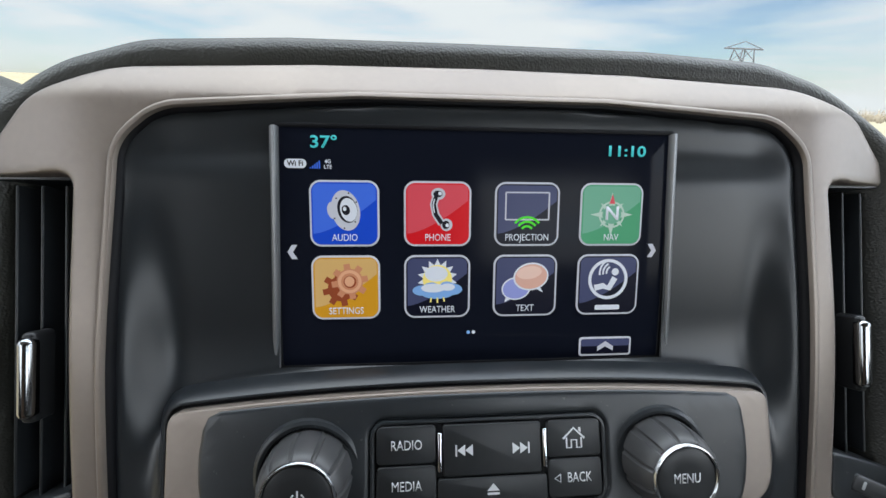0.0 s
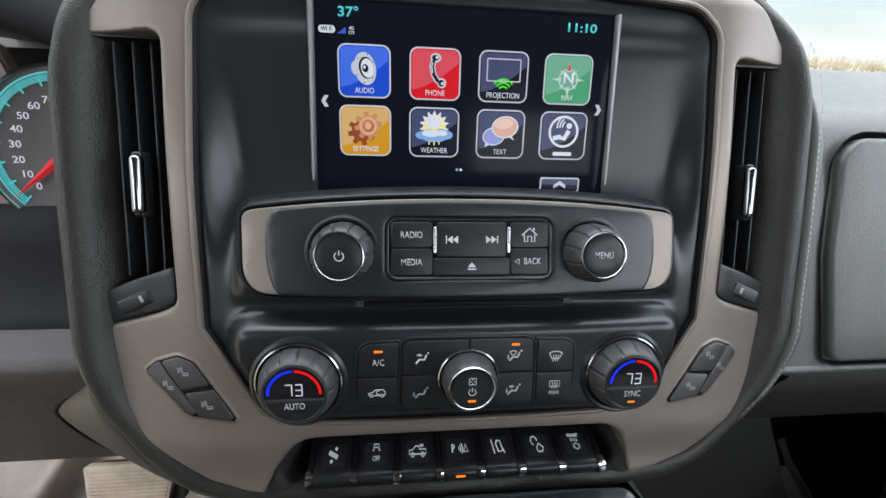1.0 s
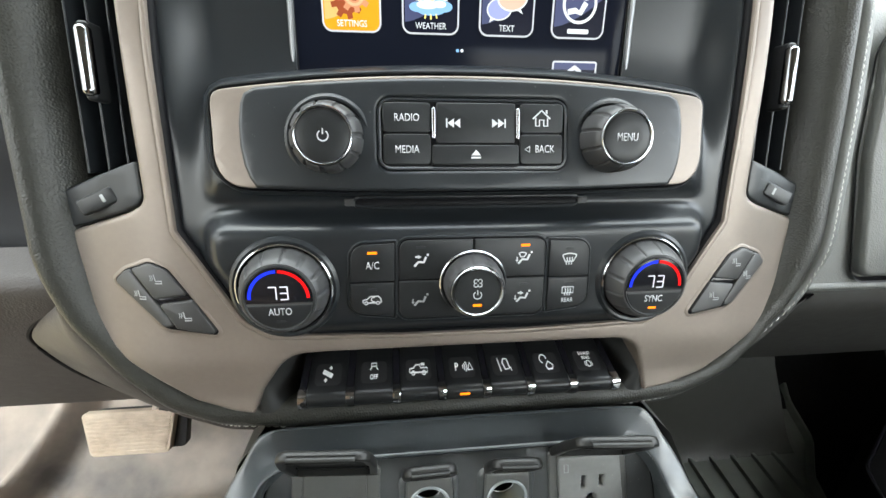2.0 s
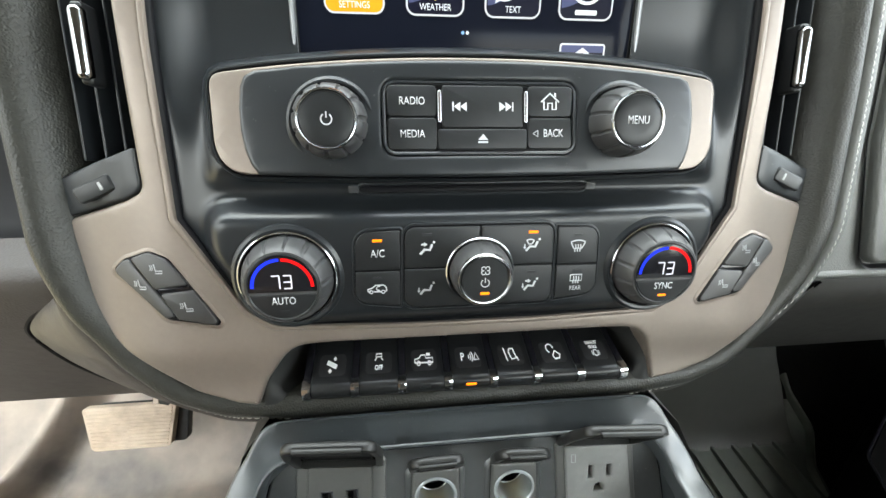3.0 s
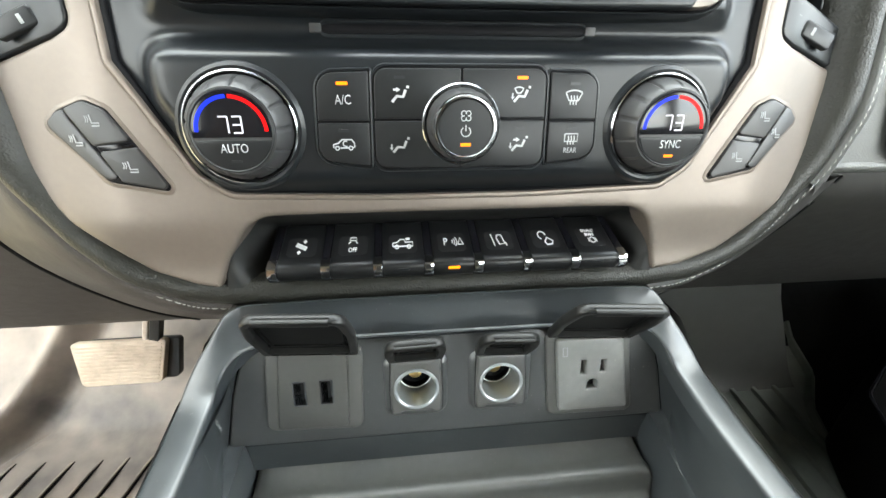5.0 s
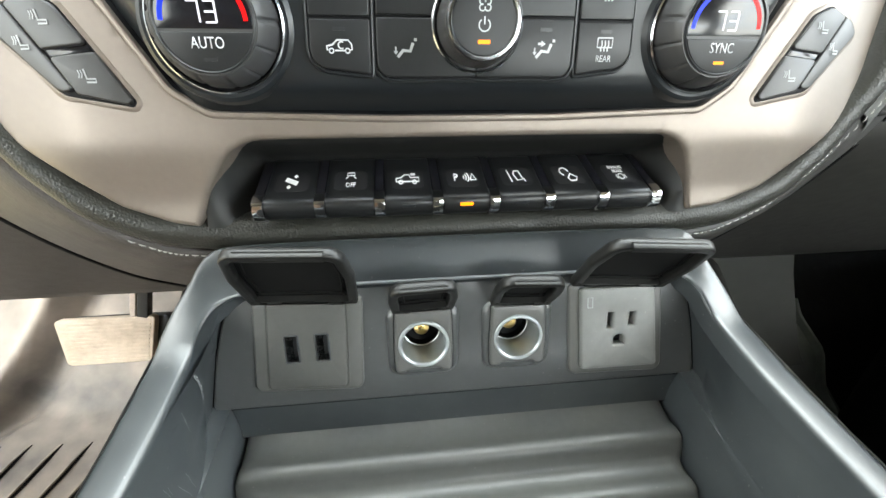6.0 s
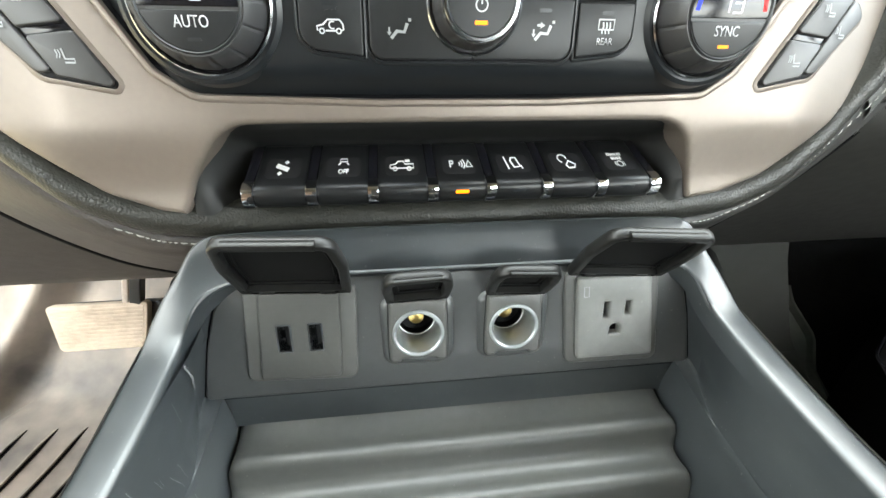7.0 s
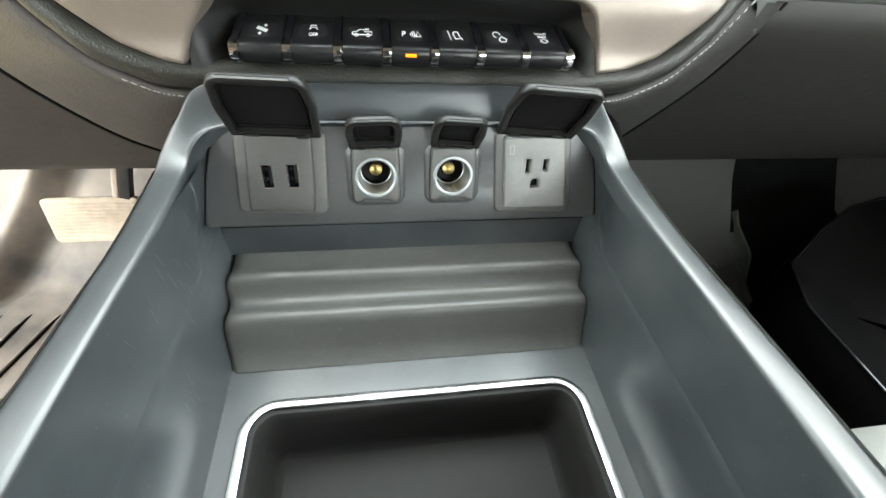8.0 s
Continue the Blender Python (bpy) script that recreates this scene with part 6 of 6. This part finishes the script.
# ---- instrument cluster ----
def cluster():
    m = at(-298, 165, 730, 90 - 12) @ Matrix.Scale(1.2, 4)
    ob = thing("instrument_cluster", m, "instrument cluster with a chrome-ringed speedometer and red needle", "gauge cluster")
    part("cluster_face", plate(rounded([(-300, -58, 6), (-20, -58, 6), (-20, 20, 6), (-34, 67, 12), (-300, 67, 10)], 8, 5), -12, -4, 1), BROWNFACE, ob, "warm grey cluster face")
    g = part("speedometer", lathe([(52, -4), (51.6, -1), (49, -1.2), (46, -2.2), (4, -2.4)]), GAUGE, ob, "round speedometer with teal ticks")
    part("chrome_ring", lathe([(54.5, -5), (54.2, 0), (53.2, 1.2), (52.0, 0.8), (51.2, -2)], 80, close=False), CHROME, g, "chrome ring")
    bm = bmesh.new()
    for i in range(117):
        a = 225 - i * 1.73
        l = 6.5 if i % 10 == 0 else 4.0
        p = [(r * math.cos(radians(a)), r * math.sin(radians(a))) for r in (47.5, 47.5 - l)]
        mark([stroke(p, 1.1 if i % 10 == 0 else 0.75)], -1.3, 0.2, bm)
    part("ticks", bm, L_CYAN, g, "teal tick marks", flat=True)
    part("tick_arc", mark([arc(0, 0, 48.6, 1.0, 22, 226, 60)], -1.3, 0.2), L_CYAN, g, flat=True)
    for n in range(0, 12):
        a = 225 - n * 17.3
        text("numeral", str(n * 10), 4.4, LED_WHITE, g, at(32.5 * math.cos(radians(a)), 32.5 * math.sin(radians(a)), -1.2), 1.2, 0.01)
    a = radians(219)
    part("needle", loft([[(4 * math.cos(a + 1.57), 4 * math.sin(a + 1.57), 1.5), (48 * math.cos(a) + 0.5, 48 * math.sin(a) + 0.5, 1.5)], [(0, 0, 3), (48 * math.cos(a), 48 * math.sin(a), 2.4)], [(4 * math.cos(a - 1.57), 4 * math.sin(a - 1.57), 1.5), (48 * math.cos(a) - 0.5, 48 * math.sin(a) - 0.5, 1.5)]]), NEEDLE, g, "red needle")
    small = part("small_gauge", lathe([(22, -4), (21.4, -1.5), (20, -1.6), (3, -2)], cx=0, cy=0), BROWNFACE, ob, m=at(-50, 42, 0))
    part("small_arc", mark([arc(0, 0, 17, 0.8, 20, 160, 20)], -1.2, 0.1), DIM, small, flat=True)
    part("small_needle", mark([stroke([(0, 0), (-9, 12)], 1.0)], -1.0, 0.2), NEEDLE, small, flat=True)


cluster()


# ---- pedals and floor ----
def brake_pedal():
    ob = thing("brake_pedal", at(-467, 295, 161, 62), "dust-covered ribbed rubber brake pedal", "pedal")
    o = rounded([(-61, -35, 9), (56, -35, 9), (68, 35, 6), (-72, 35, 6)], 8, 6)
    part("pad", plate(o, -12, 0, 2.0, grid=0, bottom=True), PEDAL, ob, "dusty rubber pad")
    # dark plate offset to the right, added as the pad's side in shadow
    side = rounded([(-52, -33, 9), (76, -33, 9), (82, 33, 6), (-60, 33, 6)], 8, 6)
    part("pad_shade_plate", plate(side, -26, -12.5, 2.0, bottom=True), STEEL, ob, "dark steel plate for the pad's shaded right side")
    for i in range(11):
        y = -29 + 5.7 * i
        part("rib", block(-58 - 0.16 * (y + 29), 52 + 0.17 * (y + 29), y - 1.9, y + 1.9, -1, 1.4, 0.8, 1.4), PEDAL, ob)
    part("arm", block(34, 50, 0, 300, -14, 0, 2, 2), STEEL, ob, "dark steel pedal arm", at(0, 20, -12, 22, 0, -20))
    part("arm_edge", block(24, 33, 0, 300, -14, 0, 2, 2), DUSTY, ob, "dusty edge of the pedal arm", at(0, 20, -12, 22, 0, -20))
    acc = thing("accelerator_pedal", at(-190, 290, 190, 66), "dusty accelerator pedal half hidden by the console", "pedal")
    part("pad", block(-30, 30, -70, 70, -10, 0, 2, 8), PEDAL, acc)


brake_pedal()


def tote_bag():
    ob = thing("tote_bag", WORLD, "black leather bag with a shiny piped edge on the floor", "bag")
    o = resample(rounded([(655, -200, 40), (648, 60, 60), (690, 150, 50), (810, 222, 60), (945, 292, 60), (1075, 325, 40), (1110, 250, 40), (1110, -200, 40)], 40, 6), 20)
    part("bag_body", prism(bmesh.new(), o, [(16, -4), (4, 18), (0, 60), (-4, 105), (0, 138), (8, 148), (22, 143), (60, 128), (110, 120)]), BAGHIDE, ob, sharp=60)
    rows = [[(x, y, 149 + 2.6 * math.sin(radians(k))) for x, y in inset(o, 4 - 2.6 * math.cos(radians(k)))] for k in range(0, 361, 45)]
    part("bag_piping", loft(rows, True), GLOSS, ob, "shiny piped edge")


BAGHIDE = material("bag_leather", (0.0025, 0.0025, 0.0025), 0.8, var=0.2, scale=60, bump=0.3, bump_scale=500, grain="leather", depth=0.0004, spec=0.04)
tote_bag()


def floors():
    fl = thing("floor", WORLD, "carpeted truck floor toned down to footwell shadow, with a rising toe board", "floor", kind="structure")
    prof = [(-1700, -8), (0, -8), (330, -8), (420, 20), (500, 110), (590, 260), (655, 440), (670, 560), (650, 780)]
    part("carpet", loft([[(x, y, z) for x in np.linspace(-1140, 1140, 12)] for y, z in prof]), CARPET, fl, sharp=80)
    mat_ = thing("floor_mat", WORLD, "tan-dusted black rubber floor mat, driver's side", "floor mat", "floor mats")
    def hgt(x, y):
        z = 2 + 440 * max(0, (y - 290) / 340) ** 1.25
        k = (x + 640) - 0.75 * (y - 330)
        z += 44 * sm((-k) / 14) * sm((y - 130) / 90) + 16 * math.exp(-((k + 22) / 16.0) ** 2) * sm((y - 130) / 90) - 10 * math.exp(-((k - 16) / 14.0) ** 2) * sm((y - 130) / 90)
        z += 5 * math.sin(x * 0.021) * math.sin(y * 0.017 + 1)
        return z
    xs, ys = np.linspace(-900, -172, 150), np.linspace(-600, 640, 150)
    part("mat_sheet", loft([[(x, y, hgt(x, y)) for x in xs] for y in ys]), MAT, mat_, sharp=180)
    for i in range(12):
        x0 = -700 + 42 * i
        rows, cut = [], []
        for t in np.linspace(0, 1, 10):
            y = 236 - 260 * t
            x = x0 - 95 * t * (0.6 + 0.4 * t)
            z = hgt(x, y)
            h = 6.0 * sm(t * 8)
            rows.append([(x - 3.2, y, z - 0.5), (x - 2.0, y, z + h), (x + 1.2, y, z + h), (x + 2.0, y, z + h * 0.6)])
            # black strip down the ridge's right flank: its shadow put in as colour
            cut.append([(x + 1.9, y, z + h * 0.65), (x + 2.4, y, z + 0.9), (x + 2.8 + 0.9 * sm(t * 8), y, z + 0.9), (x + 3.2 + 0.9 * sm(t * 8), y, z - 0.5)])
        ridge = part("mat_ridge", loft(rows), MATRIDGE, mat_)
        part("ridge_shade", loft(cut), GROOVE, ridge)
    mat2 = thing("floor_mat", WORLD, "clean dark ribbed rubber floor mat, passenger side", "floor mat", "floor mats")
    def hgt2(x, y):
        return 4 + 300 * max(0, (y - 380) / 400) ** 1.3 + 40 * sm((200 - x) / 60)
    def brim(y):
        return float(np.interp(y, [-600, 90, 125, 216, 290, 420], [690, 700, 704, 739, 806, 850]))
    part("mat_sheet", loft([[(172 + (brim(y) - 172) * k, y, hgt2(172 + (brim(y) - 172) * k, y)) for k in np.linspace(0, 1, 40)] for y in np.linspace(-600, 420, 52)]), MATR, mat2, sharp=180)
    rows = []
    for y in np.linspace(-600, 420, 60):
        x = brim(y)
        z = hgt2(x, y)
        rows.append([(x - 14, y, z - 1), (x - 10, y, z + 6), (x - 5, y, z + 10), (x + 1, y, z + 9), (x + 5, y, z + 4), (x + 6, y, z - 8)])
    part("mat_border", loft(rows), MATR, mat2, "raised mat border")
    for i in range(5):
        x0 = 522 + 45 * i
        rows = []
        for t in np.linspace(0, 1, 10):
            y = 291 - 330 * t
            z = hgt2(x0, y)
            rows.append([(x0 - 6, y, z - 0.5), (x0 - 3.5, y, z + 7 * sm(t * 9)), (x0 + 3.5, y, z + 7 * sm(t * 9)), (x0 + 6, y, z - 0.5)])
        part("mat_ridge", loft(rows), MATR, mat2)
    toe = [[(x0 + (x1 - x0) * t, y, z) for t in np.linspace(0, 1, 8)] for x0, x1, y, z in ((170, 748, 250, -2), (170, 745, 272, 8), (170, 735, 290, 36), (170, 700, 312, 120), (170, 650, 330, 230), (170, 600, 345, 420))]
    part("toe_panel", loft(catmull(toe, 3)), TUNNEL, fl, "grey dusty toe panel", sharp=80)
    hump = [[(s * x, y, z) for x, z in ((0, 330), (120, 330), (165, 250), (172, 120), (176, 20), (180, -10))] for s, y in ((1, -50), (1, 160), (1, 400), (1, 650))]
    part("tunnel_trim", loft(hump), TUNNEL, fl, "grey plastic tunnel trim")
    hump = [[(s * x, y, z) for x, z in ((0, 330), (120, 330), (185, 250), (210, 120), (225, 20), (230, -10))] for s, y in ((-1, -50), (-1, 160), (-1, 400), (-1, 650))]
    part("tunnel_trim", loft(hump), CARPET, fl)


MATRIDGE = material("ridge_rubber", (0.06, 0.054, 0.048), 0.6, var=0.15, scale=60, dirt=(0.36, 0.29, 0.22), dirt_scale=30, dirt_low=0.1, dirt_high=0.7)
floors()


# ---- plain cab that closes the place ----
def cab():
    def slab(name, x0, x1, y0, y1, z0, z1, mt, label):
        ob = part(name, block(x0, x1, y0, y1, z0, z1, 5, 5), mt)
        tagged(ob, label, "wall", kind="structure")
    for s, n in ((-1, "left"), (1, "right")):
        a, b = sorted((s * 1135, s * 1195))
        if s > 0:
            slab("wall_" + n, a, b, -1800, 760, -20, 760, TRIMWALL, "dark plain door and cab side")
        else:
            slab("wall_" + n, a, b, -1800, -480, -20, 760, TRIMWALL, "dark plain cab side behind the open doorway")
            slab("wall_" + n + "_front", a, b, 520, 760, -20, 760, TRIMWALL, "dark plain cab side ahead of the open doorway")
        slab("wall_" + n + "_pillar", a, b, -1800, -1500, 760, 1480, TRIMWALL, "dark plain rear pillar")
        slab("wall_" + n + "_post", a, b, -560, -470, 760, 1480, TRIMWALL, "dark plain door post")
        slab("wall_" + n + "_header", a, b, -1800, 100, 1400, 1480, HEADLINER, "grey plain header over the window")
    # unseen rear wall: closed at left, opened at right to steer reflected light
    slab("wall_rear", -1195, 350, -1860, -1800, -20, 1330, TRIMWALL, "dark plain unseen rear wall that keeps reflections dark")
    slab("wall_rear_low", 350, 1195, -1860, -1800, -20, 880, TRIMWALL, "dark plain unseen wall below an added rear opening")
    slab("wall_rear_header", -1195, 1195, -1860, -1800, 1330, 1480, HEADLINER, "grey plain rear header")
    slab("ceiling", -1195, 1195, -1860, -60, 1420, 1480, HEADLINER, "pale grey headliner")
    slab("wall_front", -1195, 1195, 700, 760, -20, 800, TRIMWALL, "dark plain bulkhead")
    for s in (-1, 1):
        a, b = sorted((s * 230, s * 780))
        # driver's seat is unseen, added for what the glossy panels reflect
        if s < 0:
            slab("seat_base", a, b, -1250, -700, 0, 420, SEATHIDE, "plain unseen seat base in saddle brown")
            slab("seat_back", a, b, -1350, -1180, 420, 1050, SEATHIDE, "plain unseen seat back in saddle brown")
    seat = thing("passenger_seat", WORLD, "grey leather passenger seat cushion beside the console", "seat")
    o = resample(rounded([(228, -1250, 30), (780, -1250, 30), (780, -215, 80), (228, -190, 60)], 60, 6), 30)
    part("seat_cushion", prism(bmesh.new(), o, [(14, 150), (4, 180), (0, 240), (0, 385), (6, 408), (20, 420), (60, 424)], bottom=True), SEATGREY, seat, "grey leather cushion", sharp=60)
    part("seat_riser", block(280, 730, -1200, -420, -6, 155, 8, 8), TRIMWALL, seat)
    for s in (-1, 1):
        rows = [[(s * (1110 + dx), y + dy, z) for dx, dy in ((0, -40), (60, -40), (60, 40), (0, 40), (0, -40))] for y, z in ((720, 780), (-20, 1440))]
        ob = part("pillar_trim", loft(rows), TRIMWALL)
        tagged(ob, "dark windscreen pillar trim", "pillar", kind="structure")
    g = bpy.data.materials.new("windscreen_glass")
    g.use_nodes = True
    nt = g.node_tree
    nt.nodes.clear()
    o, mx, tr, gl, fr = (nt.nodes.new(k) for k in ("ShaderNodeOutputMaterial", "ShaderNodeMixShader", "ShaderNodeBsdfTransparent", "ShaderNodeBsdfGlossy", "ShaderNodeFresnel"))
    tr.inputs["Color"].default_value = (0.93, 0.96, 0.95, 1)
    gl.inputs["Roughness"].default_value = 0.02
    fr.inputs["IOR"].default_value = 1.45
    nt.links.new(fr.outputs[0], mx.inputs[0]), nt.links.new(tr.outputs[0], mx.inputs[1]), nt.links.new(gl.outputs[0], mx.inputs[2]), nt.links.new(mx.outputs[0], o.inputs[0])
    rows = [[(x, y + 0.00012 * x * x * -1, z) for x in np.linspace(-1105, 1105, 13)] for y, z in ((800, 775), (400, 1110), (0, 1430))]
    ob = part("windshield", loft(rows), g, sharp=180)
    if sum(p.normal.y for p in ob.data.polygons) > 0:
        ob.data.flip_normals()
    ob.visible_shadow = False
    tagged(ob, "clear curved windshield over the dashboard", "windshield", kind="structure")


cab()


# ---- outside ----
def outside():
    bm = loft([[(x, y, -800 + 0.0 * y) for x in np.linspace(-3e6, 3e6, 9)] for y in np.linspace(-3e6, 3e6, 9)])
    tagged(part("ground", bm, GRASS), "dry tan grassland reaching the horizon", "ground", kind="structure")
    xs = np.linspace(-900e3, -150e3, 40)
    rows = [[(x, 700e3 + d, z + (26e3 * sm((-x - 200e3) / 350e3)) * f) for x in xs] for d, z, f in ((0, -800, 0), (60e3, 2000, 0.6), (160e3, 6000, 1.0), (400e3, -800, 0))]
    tagged(part("hill", loft(rows), GRASS), "low tan ridge far beyond the windshield", "hill", kind="structure")
    tower = thing("transmission_tower", at(62e3, 80e3, -800), "lattice steel transmission tower far across the field", "tower")
    def beam(a, b, w=230):
        a, b = Vector(a), Vector(b)
        d = (b - a).normalized()
        n = d.cross(Vector((0.3, 1, 0.1))).normalized() * w / 2
        q = d.cross(n).normalized() * w / 2
        return [[tuple(p + n), tuple(p + q), tuple(p - n), tuple(p - q)] for p in (a, b)]
    for sx in (-1, 1):
        for sy in (-1, 1):
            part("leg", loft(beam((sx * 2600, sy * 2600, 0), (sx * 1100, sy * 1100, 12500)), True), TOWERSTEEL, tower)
    bm = bmesh.new()
    for i in range(6):
        z0, z1 = i * 2080, (i + 1) * 2080
        w0, w1 = 2600 - 1500 * z0 / 12500, 2600 - 1500 * z1 / 12500
        for sy in (-1, 1):
            loft(beam((-w0, sy * w0, z0), (w1, sy * w1, z1), 130), True, bm)
            loft(beam((w0, sy * w0, z0), (-w1, sy * w1, z1), 130), True, bm)
            loft(beam((sy * w0, -w0, z0), (sy * w1, w1, z1), 130), True, bm)
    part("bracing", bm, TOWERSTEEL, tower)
    for z, w in ((9000, 4200), (12500, 3800)):
        bm = loft(beam((-w, 0, z), (w, 0, z), 300), True)
        loft(beam((-w, 0, z), (0, 0, z + 1200), 160), True, bm)
        loft(beam((w, 0, z), (0, 0, z + 1200), 160), True, bm)
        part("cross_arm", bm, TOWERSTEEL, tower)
    rng = random.Random(5)
    bm = bmesh.new()
    for k in range(900):
        x, y = rng.uniform(70e3, 200e3), rng.uniform(80e3, 130e3)
        for j in range(5):
            a = Vector((x, y, -800))
            b = a + Vector((rng.uniform(-900, 900), rng.uniform(-900, 900), rng.uniform(900, 3600)))
            n = Vector((rng.uniform(40, 160), 0, 0))
            v = [bm.verts.new(p) for p in (a - n, a + n, b)]
            bm.faces.new(v)
    tagged(part("bare_brush", bm, BRUSH, flat=True), "bare brown brush along the field's edge", "brush", kind="stuff")


outside()
